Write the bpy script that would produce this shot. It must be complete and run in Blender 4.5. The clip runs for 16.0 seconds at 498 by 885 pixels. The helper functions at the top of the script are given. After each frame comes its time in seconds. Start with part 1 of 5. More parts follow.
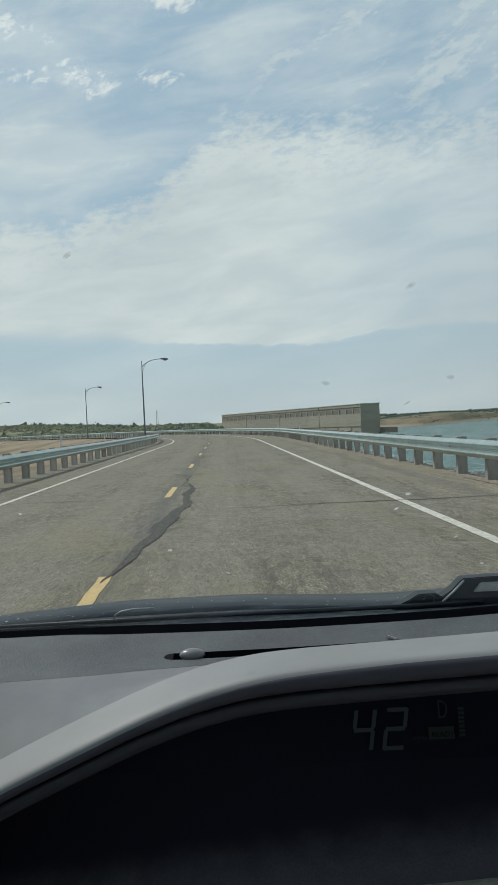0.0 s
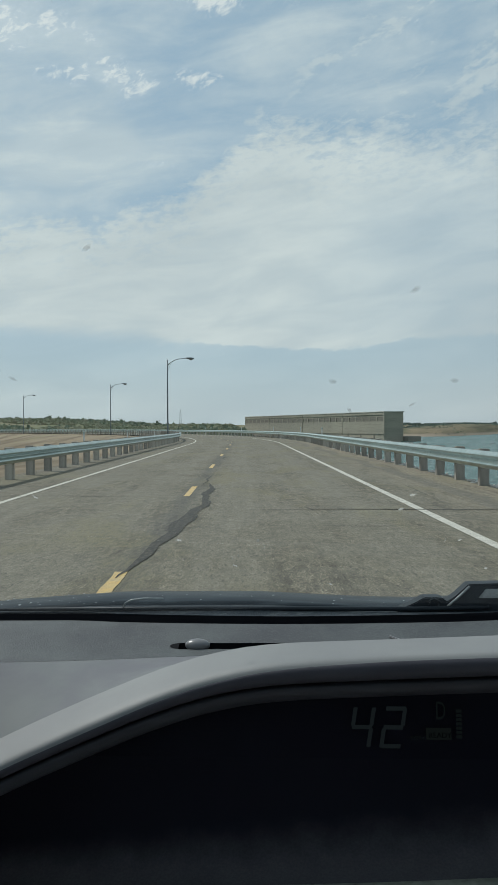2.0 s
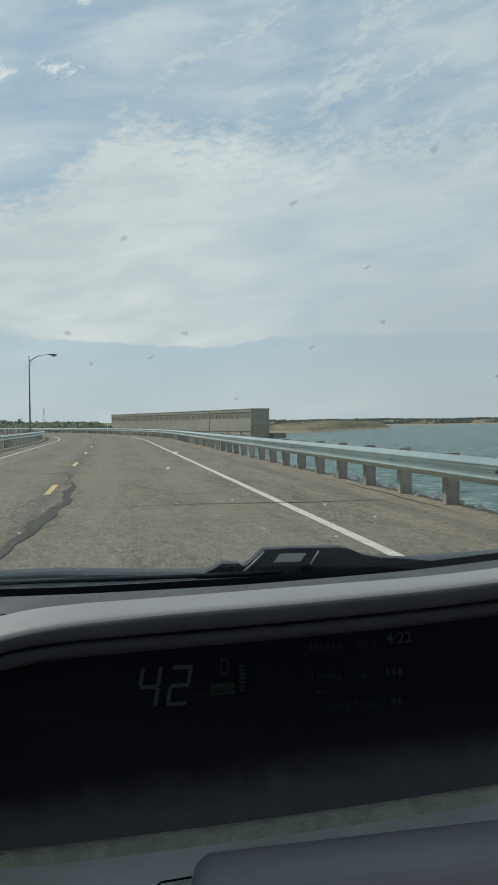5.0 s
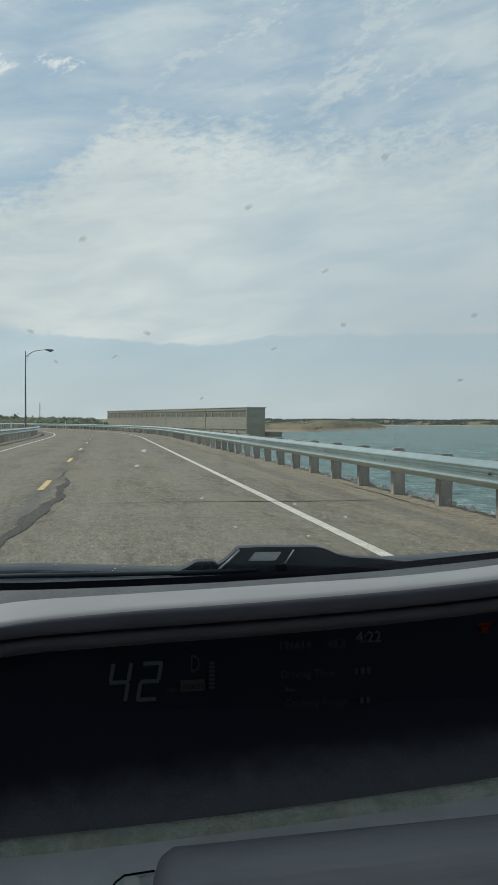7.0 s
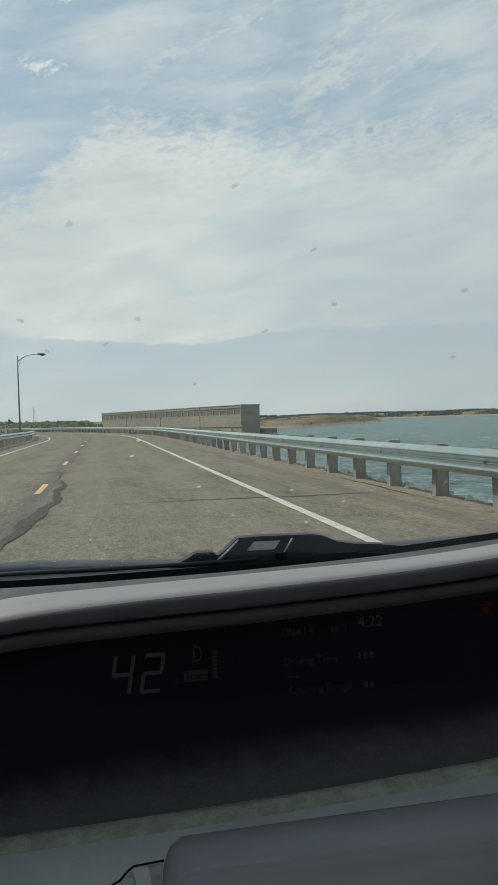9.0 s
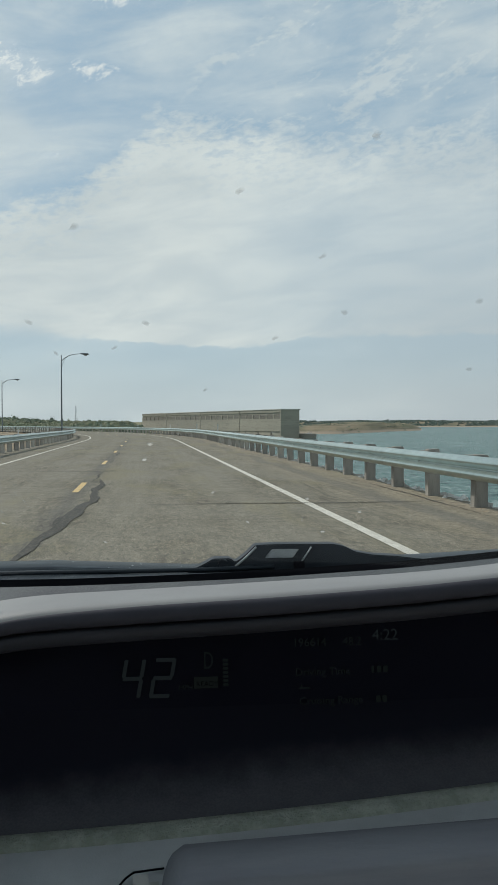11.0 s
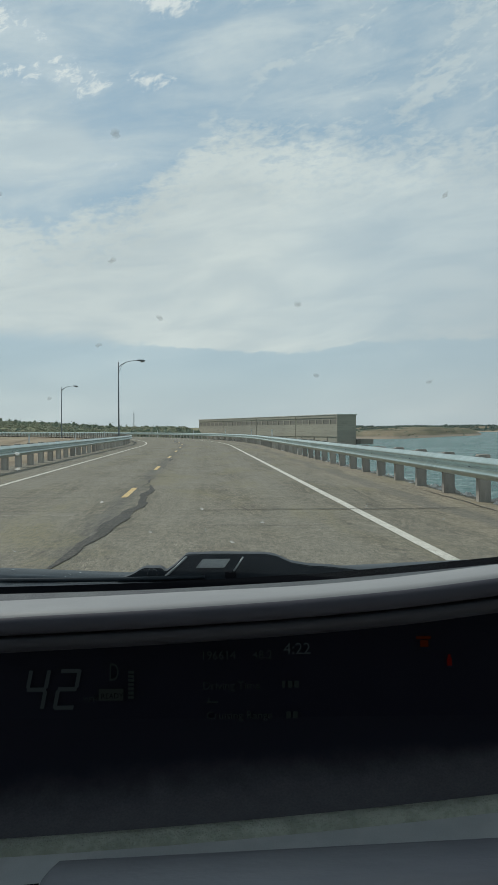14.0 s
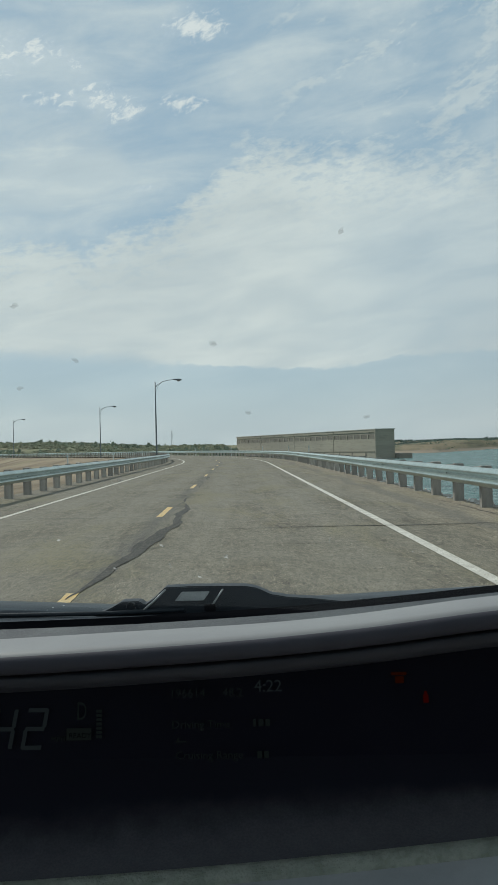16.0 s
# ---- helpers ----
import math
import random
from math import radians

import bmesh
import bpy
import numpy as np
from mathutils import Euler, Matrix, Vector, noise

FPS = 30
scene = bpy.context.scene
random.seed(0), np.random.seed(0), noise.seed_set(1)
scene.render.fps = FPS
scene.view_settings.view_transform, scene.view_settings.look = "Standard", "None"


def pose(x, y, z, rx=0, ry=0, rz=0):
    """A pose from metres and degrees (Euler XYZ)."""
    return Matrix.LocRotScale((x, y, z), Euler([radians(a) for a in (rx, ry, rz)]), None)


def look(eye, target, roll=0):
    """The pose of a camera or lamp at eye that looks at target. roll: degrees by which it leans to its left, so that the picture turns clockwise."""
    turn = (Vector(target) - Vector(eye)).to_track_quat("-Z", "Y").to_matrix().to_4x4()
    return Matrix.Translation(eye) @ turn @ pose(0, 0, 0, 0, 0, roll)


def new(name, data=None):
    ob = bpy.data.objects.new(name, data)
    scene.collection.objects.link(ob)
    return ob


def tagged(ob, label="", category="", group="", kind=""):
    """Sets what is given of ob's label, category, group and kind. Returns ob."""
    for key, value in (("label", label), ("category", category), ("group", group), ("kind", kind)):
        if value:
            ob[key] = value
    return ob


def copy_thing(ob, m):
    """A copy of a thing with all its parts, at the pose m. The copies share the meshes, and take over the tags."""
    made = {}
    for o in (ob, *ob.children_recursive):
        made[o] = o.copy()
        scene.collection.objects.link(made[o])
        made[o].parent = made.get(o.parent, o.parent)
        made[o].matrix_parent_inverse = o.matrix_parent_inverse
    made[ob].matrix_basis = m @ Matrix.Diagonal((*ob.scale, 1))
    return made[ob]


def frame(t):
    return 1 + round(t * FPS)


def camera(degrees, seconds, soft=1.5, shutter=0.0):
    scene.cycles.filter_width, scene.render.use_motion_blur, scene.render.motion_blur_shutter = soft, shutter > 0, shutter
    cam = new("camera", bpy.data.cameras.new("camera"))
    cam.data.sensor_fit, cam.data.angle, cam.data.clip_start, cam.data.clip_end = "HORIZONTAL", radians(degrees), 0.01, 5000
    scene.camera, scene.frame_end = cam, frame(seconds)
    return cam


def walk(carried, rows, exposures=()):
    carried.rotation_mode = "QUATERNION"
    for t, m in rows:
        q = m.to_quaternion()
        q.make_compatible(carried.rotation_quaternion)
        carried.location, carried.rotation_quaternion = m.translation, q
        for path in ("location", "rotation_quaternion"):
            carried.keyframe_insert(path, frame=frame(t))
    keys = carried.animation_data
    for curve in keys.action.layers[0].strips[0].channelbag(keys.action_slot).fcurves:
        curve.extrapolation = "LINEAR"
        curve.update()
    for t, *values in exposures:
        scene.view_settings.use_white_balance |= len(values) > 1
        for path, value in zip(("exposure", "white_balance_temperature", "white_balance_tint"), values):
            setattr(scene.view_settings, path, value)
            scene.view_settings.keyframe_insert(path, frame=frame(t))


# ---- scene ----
def eye(x, y, z, yaw, pitch, lean):
    return pose(x, y, z, 90 + pitch, 0, yaw) @ pose(0, 0, 0, 0, 0, lean)


cam = camera(33.8, 16.0, soft=1.0)
walk(cam, [
    (0.0, eye(-0.124, 0.040, 1.247, 8.46, -1.32, -2.77)),
    (0.5, eye(-0.117, 0.026, 1.243, 10.03, -1.20, -0.82)),
    (1.0, eye(-0.102, 0.023, 1.242, 10.05, -1.10, -0.81)),
    (1.5, eye(-0.111, 0.027, 1.242, 10.06, -1.07, -0.70)),
    (2.0, eye(-0.112, 0.024, 1.241, 9.99, -1.10, -0.27)),
    (2.5, eye(-0.074, 0.013, 1.240, 9.25, -1.18, 0.16)),
    (3.0, eye(-0.033, 0.005, 1.227, 5.50, -1.30, -1.42)),
    (3.5, eye(-0.033, 0.015, 1.225, 4.17, -1.35, -1.26)),
    (4.0, eye(-0.018, 0.010, 1.215, 3.15, -1.24, -1.72)),
    (4.5, eye(-0.025, 0.010, 1.209, 1.29, -1.30, -1.27)),
    (7.0, eye(0.000, 0.003, 1.210, 0.46, -1.46, 0.20)),
    (7.5, eye(0.011, -0.019, 1.198, 0.46, -1.50, -1.55)),
    (8.0, eye(0.015, -0.008, 1.191, 0.16, -1.63, -2.14)),
    (8.5, eye(-0.000, -0.000, 1.198, -0.00, -1.69, -1.90)),
    (11.0, eye(0.023, 0.012, 1.202, 2.86, -1.31, -0.14)),
    (11.5, eye(0.050, 0.014, 1.205, 4.78, -1.36, -0.12)),
    (12.0, eye(0.100, 0.023, 1.215, 5.44, -1.40, 0.14)),
    (12.5, eye(0.125, 0.044, 1.208, 5.62, -1.43, -0.56)),
    (13.0, eye(0.130, 0.030, 1.204, 5.46, -1.17, 0.22)),
    (13.5, eye(0.157, 0.034, 1.204, 5.88, -1.01, -0.02)),
    (14.0, eye(0.180, 0.044, 1.204, 6.80, -0.92, -0.30)),
    (14.5, eye(0.196, 0.049, 1.202, 7.74, -0.51, -0.12)),
    (15.0, eye(0.220, 0.057, 1.200, 8.63, -0.37, -0.22)),
    (15.5, eye(0.239, 0.061, 1.201, 9.01, -0.26, -0.46)),
    (16.0, eye(0.253, 0.070, 1.219, 9.43, 0.29, -1.40)),
], exposures=[(0.0, -0.02, 6300, 8), (0.5, -0.08, 6200, 7), (2.5, -0.08, 6200, 7), (4.0, -0.03, 6350, 9), (7.0, -0.02, 6350, 9), (8.0, 0.03, 6600, 10), (8.7, 0.03, 6600, 10),
               (11.0, 0.02, 6400, 10), (12.5, 0.0, 6350, 9), (14.5, -0.06, 6300, 7), (16.0, -0.06, 6300, 7)])

# ---- daylight: thin bright cloud, sun high on the left and a little ahead ----
SUN_AZ, SUN_EL = 63.0, 50.0      # degrees left of straight ahead, degrees up
scene.view_settings.exposure = 0.0


class Nodes:
    """Short-hand for building node trees."""

    def __init__(self, tree):
        self.tree = tree

    def put(self, kind, **sockets):
        n = self.tree.nodes.new(kind)
        for k, v in sockets.items():
            self.link(v, n.inputs[k.replace("_", " ")])
        return n

    def link(self, v, socket):
        if isinstance(v, bpy.types.NodeSocket):
            self.tree.links.new(v, socket)
        else:
            socket.default_value = v

    def math(self, op, a, b=0.0, clamp=False):
        n = self.tree.nodes.new("ShaderNodeMath")
        n.operation, n.use_clamp = op, clamp
        self.link(a, n.inputs[0]), self.link(b, n.inputs[1])
        return n.outputs[0]

    def add(self, a, b):
        return self.math("ADD", a, b)

    def sub(self, a, b):
        return self.math("SUBTRACT", a, b)

    def mul(self, a, b, clamp=False):
        return self.math("MULTIPLY", a, b, clamp)

    def step(self, a, lo, hi, out0=0.0, out1=1.0):
        n = self.tree.nodes.new("ShaderNodeMapRange")
        n.interpolation_type = "SMOOTHSTEP"
        for i, v in enumerate((a, lo, hi, out0, out1)):
            self.link(v, n.inputs[i])
        return n.outputs[0]

    def mix(self, f, a, b):
        n = self.tree.nodes.new("ShaderNodeMix")
        n.data_type = "RGBA"
        self.link(f, n.inputs[0])
        for v, i in ((a, 6), (b, 7)):
            self.link(v if isinstance(v, bpy.types.NodeSocket) else (*v, 1.0), n.inputs[i])
        return n.outputs[2]

    def noise(self, vec, scale, detail=4.0, rough=0.55, warp=0.0):
        n = self.tree.nodes.new("ShaderNodeTexNoise")
        self.link(vec, n.inputs["Vector"])
        n.inputs["Scale"].default_value, n.inputs["Detail"].default_value = scale, detail
        n.inputs["Roughness"].default_value, n.inputs["Distortion"].default_value = rough, warp
        return n.outputs[0]

    def xyz(self, x, y, z):
        n = self.tree.nodes.new("ShaderNodeCombineXYZ")
        for i, v in enumerate((x, y, z)):
            self.link(v, n.inputs[i])
        return n.outputs[0]

    def scaled(self, vec, sx, sy, sz):
        n = self.tree.nodes.new("ShaderNodeMapping")
        self.link(vec, n.inputs[0])
        n.inputs["Scale"].default_value = (sx, sy, sz)
        return n.outputs[0]


def build_sky():
    w = bpy.data.worlds.new("sky")
    scene.world = w
    w.use_nodes = True
    w.node_tree.nodes.clear()
    k = Nodes(w.node_tree)
    sky = k.put("ShaderNodeTexSky")
    sky.sky_type, sky.sun_disc = "NISHITA", False
    sky.sun_elevation, sky.sun_rotation = radians(SUN_EL), radians(-SUN_AZ)
    sky.air_density, sky.dust_density = 1.0, 1.2
    co = k.put("ShaderNodeTexCoord").outputs["Generated"]
    sep = k.put("ShaderNodeSeparateXYZ", Vector=co)
    x, y, z = sep.outputs
    az = k.mul(k.math("ARCTAN2", k.mul(x, -1.0), y), 57.2958)
    el = k.mul(k.math("ARCSINE", z), 57.2958)
    # streaks drift slightly upward to the right
    flat = k.xyz(k.mul(az, 0.1), k.add(k.mul(el, 0.1), k.mul(az, 0.013)), 0.0)
    streak = k.noise(k.scaled(flat, 0.55, 2.2, 1.0), 2.0, 6.0, 0.58, 0.5)
    billow = k.noise(k.scaled(flat, 1.0, 1.35, 1.0), 3.1, 7.0, 0.62, 0.35)
    broad = k.noise(k.scaled(flat, 0.7, 1.3, 1.0), 0.85, 3.0, 0.5, 0.2)
    fine = k.noise(k.scaled(flat, 1.0, 2.4, 1.0), 9.0, 5.0, 0.65, 0.3)
    # the sheet of high cloud: its upper edge climbs to the right, its lower edge lies near the horizon
    def ramp(from_az, most):
        return k.math("MINIMUM", k.math("MAXIMUM", k.sub(from_az, az), 0.0), most)
    climb = k.add(k.mul(ramp(20.0, 4.8), 0.3), k.sub(k.mul(ramp(15.2, 6.2), 0.79), k.mul(ramp(9.0, 5.0), 0.16)))
    edge = k.sub(k.add(14.9, climb), el)
    edge = k.add(edge, k.add(k.mul(k.sub(billow, 0.5), 4.6), k.mul(k.sub(fine, 0.5), 2.8)))
    sheet = k.step(edge, -1.2, 2.6)
    tilt = k.xyz(k.add(k.mul(az, 0.085), k.mul(el, 0.05)), k.sub(k.mul(el, 0.125), k.mul(az, -0.055)), 0.3)
    torn = k.noise(k.scaled(tilt, 0.8, 1.0, 1.0), 3.0, 8.0, 0.6, 0.9)
    wisps = k.mul(k.step(k.add(k.mul(torn, 0.6), k.mul(fine, 0.4)), 0.40, 0.62), k.step(az, 11.0, 5.0))
    soft = k.mul(k.step(broad, 0.38, 0.6), k.mul(k.step(az, 12.5, 18.0), k.step(el, 24.0, 19.0)))
    base = k.add(k.add(5.35, k.mul(k.math("MAXIMUM", k.sub(az, 7.0), 0.0), 0.07)), k.step(az, 2.2, -1.4, 0.0, 0.6))
    over = k.add(k.sub(el, base), k.add(k.mul(k.sub(billow, 0.5), 1.0), k.mul(k.sub(fine, 0.5), 0.55)))
    blur = k.step(az, 11.0, 19.0, 0.0, 0.55)
    low = k.step(over, k.sub(-0.10, blur), k.add(0.16, blur))
    brim = k.mul(k.mul(k.step(over, -0.05, 0.1), k.step(over, 1.3, 0.1)), k.mul(k.step(streak, 0.4, 0.6), 0.10))
    veil = k.add(k.step(k.add(k.mul(broad, 0.55), k.mul(streak, 0.45)), 0.36, 0.66, 0.26, 0.74), k.add(k.mul(k.sub(fine, 0.5), 0.26), k.mul(k.step(az, 13.0, 24.0), k.step(el, 24.0, 20.0, -0.10, 0.12))))
    ripple = k.mul(k.step(fine, 0.36, 0.60), k.step(edge, 0.5, 7.0, 0.30, 0.02))
    upper = k.math("MAXIMUM", k.mul(sheet, k.add(k.sub(k.step(streak, 0.3, 0.68, 0.89, 1.0), k.add(k.step(edge, 0.3, 5.0, 0.22, 0.0), k.step(az, 9.0, -5.0, 0.0, 0.22))), ripple)), k.math("MAXIMUM", k.math("MAXIMUM", veil, k.mul(soft, 0.72)), k.mul(wisps, 0.76)))
    lower = k.add(k.add(k.step(el, 0.0, 5.0, 0.72, 0.44), k.step(az, 6.0, -6.0, 0.0, 0.10)), k.mul(k.step(streak, 0.55, 0.75), 0.10))
    cover = k.add(k.add(k.mul(upper, low), brim), k.mul(lower, k.sub(1.0, low)))
    # small bright puffs high up
    puffs = 0.0
    for a, e, ra, re, full in ((26.2, 25.1, 1.9, 1.1, 1.0), (23.4, 25.5, 1.7, 0.85, 0.85), (20.8, 25.0, 1.1, 0.45, 0.7), (22.6, 22.6, 1.7, 0.55, 0.8), (19.5, 23.0, 1.9, 0.75, 0.9), (17.5, 22.4, 1.2, 0.75, 0.95),
                                (18.2, 21.5, 0.9, 0.6, 0.6), (13.2, 22.8, 1.6, 0.6, 0.9), (12.5, 27.3, 1.9, 0.8, 1.0), (16.3, 17.55, 1.0, 0.22, 0.7), (9.9, 24.4, 0.6, 0.5, 0.4), (-1.6, 25.1, 0.9, 0.7, 0.45)):
        dx, dy = k.mul(k.sub(az, a), 0.72 / ra), k.mul(k.sub(el, e), 0.72 / re)
        near = k.sub(1.0, k.math("SQRT", k.add(k.mul(dx, dx), k.mul(dy, dy))))
        puffs = k.math("MAXIMUM", k.mul(k.step(near, -0.45, 0.85), full), puffs)
    curls = k.noise(k.scaled(k.xyz(k.mul(az, 0.1), k.sub(k.mul(el, 0.1), k.mul(az, -0.03)), 0.0), 1.0, 1.7, 1.0), 10.0, 9.0, 0.67, 0.4)
    puffs = k.mul(k.step(k.add(k.mul(puffs, 0.62), k.mul(k.sub(curls, 0.5), 2.5)), 0.02, 0.90), k.step(puffs, 0.0, 0.45))
    cover = k.math("MAXIMUM", cover, k.mul(puffs, 1.0), clamp=True)
    shade = k.step(k.add(k.mul(streak, 0.6), k.mul(broad, 0.4)), 0.3, 0.7)
    white = k.mix(shade, (5.45, 6.05, 6.12), (6.85, 7.35, 7.15))
    white = k.mix(k.mul(k.step(az, 4.0, -14.0), k.step(el, 14.0, 6.0, 0.15, 0.75)), white, (4.75, 5.2, 5.3))
    white = k.mix(k.mul(puffs, 0.6), white, (7.9, 8.2, 8.1))
    clear = k.mix(0.7, sky.outputs[0], (2.75, 4.4, 5.6))
    col = k.mix(cover, clear, white)
    ground = k.step(el, -1.5, 0.0)
    col = k.mix(ground, (1.5, 1.5, 1.4), col)
    bg = k.put("ShaderNodeBackground", Color=col, Strength=0.1)
    out = k.put("ShaderNodeOutputWorld")
    k.tree.links.new(bg.outputs[0], out.inputs[0])


build_sky()
sun = new("sun", bpy.data.lights.new("sun", "SUN"))
sun.data.energy, sun.data.angle, sun.data.color = 2.9, radians(1.5), (1.0, 0.95, 0.87)
_a, _e = radians(SUN_AZ), radians(SUN_EL)
sun.matrix_world = look((-math.sin(_a) * math.cos(_e) * 50, math.cos(_a) * math.cos(_e) * 50, math.sin(_e) * 50), (0, 0, 0))

# ---- materials ----


def material(name, a, b, scale=3.0, rough=0.7, metal=0.0, bump=0.0, bump_scale=None, speck=None, speck_scale=60.0, speck_amount=0.5, spec=0.5, coat=0.0, stretch=(1, 1, 1), local=True, per_object=0.0, per_island=0.0):
    """Two base colours mixed by broad noise, specks of a third by fine noise, and fine relief."""
    m = bpy.data.materials.new(name)
    m.use_nodes = True
    m.node_tree.nodes.clear()
    k = Nodes(m.node_tree)
    co = k.put("ShaderNodeTexCoord").outputs["Object"] if local else k.put("ShaderNodeNewGeometry").outputs["Position"]
    co = k.scaled(co, *stretch)
    broad = k.noise(co, scale, 5.0, 0.6, 0.2)
    col = k.mix(k.step(broad, 0.34, 0.66), a, b)
    if speck:
        col = k.mix(k.mul(k.step(k.noise(co, speck_scale, 2.0, 0.6), 0.5, 0.68), speck_amount), col, speck)
    if per_object:
        r = k.put("ShaderNodeObjectInfo").outputs["Random"]
        hsv = k.put("ShaderNodeHueSaturation", Color=col, Value=k.step(r, 0.0, 1.0, 1.0 - per_object, 1.0 + per_object))
        col = hsv.outputs[0]
    if per_island:
        r = k.put("ShaderNodeNewGeometry").outputs["Random Per Island"]
        hsv = k.put("ShaderNodeHueSaturation", Color=col, Hue=k.step(r, 0.0, 1.0, 0.485, 0.51), Value=k.step(r, 0.0, 1.0, 1.0 - per_island, 1.0 + per_island))
        col = hsv.outputs[0]
    p = k.put("ShaderNodeBsdfPrincipled", Base_Color=col, Metallic=metal, Roughness=k.step(broad, 0.2, 0.8, rough * 0.88, min(1.0, rough * 1.1)))
    p.inputs["Specular IOR Level"].default_value = spec
    p.inputs["Coat Weight"].default_value = coat
    if bump:
        n = k.put("ShaderNodeBump", Height=k.noise(co, bump_scale or scale * 8, 4.0, 0.6), Strength=bump, Distance=0.02)
        k.tree.links.new(n.outputs[0], p.inputs["Normal"])
    out = k.put("ShaderNodeOutputMaterial")
    k.tree.links.new(p.outputs[0], out.inputs[0])
    return m


def slope_shade_material(name, shade_tone, lit_tone):
    """Dull plastic with shade painted in: paler where the surface faces up."""
    m = bpy.data.materials.new(name)
    m.use_nodes = True
    m.node_tree.nodes.clear()
    k = Nodes(m.node_tree)
    co = k.put("ShaderNodeTexCoord").outputs["Object"]
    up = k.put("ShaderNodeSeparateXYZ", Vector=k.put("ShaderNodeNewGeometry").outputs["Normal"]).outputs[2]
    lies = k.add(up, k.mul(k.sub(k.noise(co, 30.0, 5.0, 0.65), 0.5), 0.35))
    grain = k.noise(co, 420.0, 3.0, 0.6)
    col = k.mix(k.mul(k.step(lies, 0.45, 1.1), k.step(grain, 0.3, 0.7, 0.75, 1.0)), shade_tone, lit_tone)
    p = k.put("ShaderNodeBsdfPrincipled", Base_Color=col, Roughness=0.75)
    p.inputs["Specular IOR Level"].default_value = 0.12
    out = k.put("ShaderNodeOutputMaterial")
    k.tree.links.new(p.outputs[0], out.inputs[0])
    return m


def glow(name, colour, strength):
    m = bpy.data.materials.new(name)
    m.use_nodes = True
    m.node_tree.nodes.clear()
    k = Nodes(m.node_tree)
    e = k.put("ShaderNodeEmission", Color=(*colour, 1.0), Strength=strength)
    out = k.put("ShaderNodeOutputMaterial")
    k.tree.links.new(e.outputs[0], out.inputs[0])
    return m


def glass(name, tint, ior=1.2):
    m = bpy.data.materials.new(name)
    m.use_nodes = True
    m.node_tree.nodes.clear()
    k = Nodes(m.node_tree)
    t = k.put("ShaderNodeBsdfTransparent", Color=(*tint, 1.0))
    g = k.put("ShaderNodeBsdfGlossy", Roughness=0.02)
    f = k.put("ShaderNodeFresnel", IOR=ior)
    mx = k.put("ShaderNodeMixShader")
    k.tree.links.new(f.outputs[0], mx.inputs[0])
    k.tree.links.new(t.outputs[0], mx.inputs[1])
    k.tree.links.new(g.outputs[0], mx.inputs[2])
    out = k.put("ShaderNodeOutputMaterial")
    k.tree.links.new(mx.outputs[0], out.inputs[0])
    return m


def film(name, colour, cover, radius):
    """A thin see-through smear that fades out towards its radius."""
    m = bpy.data.materials.new(name)
    m.use_nodes = True
    m.node_tree.nodes.clear()
    k = Nodes(m.node_tree)
    t = k.put("ShaderNodeBsdfTransparent")
    d = k.put("ShaderNodeBsdfTranslucent", Color=(*colour, 1.0))
    co = k.put("ShaderNodeTexCoord").outputs["Object"]
    reach = k.put("ShaderNodeVectorMath", Vector=co)
    reach.operation = "LENGTH"
    thin = k.mul(k.step(reach.outputs["Value"], radius, radius * 0.1), k.step(k.noise(co, 900.0, 3.0, 0.6), 0.3, 0.6, 0.7, 1.0))
    mx = k.put("ShaderNodeMixShader", Fac=k.mul(thin, cover))
    k.tree.links.new(t.outputs[0], mx.inputs[1])
    k.tree.links.new(d.outputs[0], mx.inputs[2])
    out = k.put("ShaderNodeOutputMaterial")
    k.tree.links.new(mx.outputs[0], out.inputs[0])
    return m


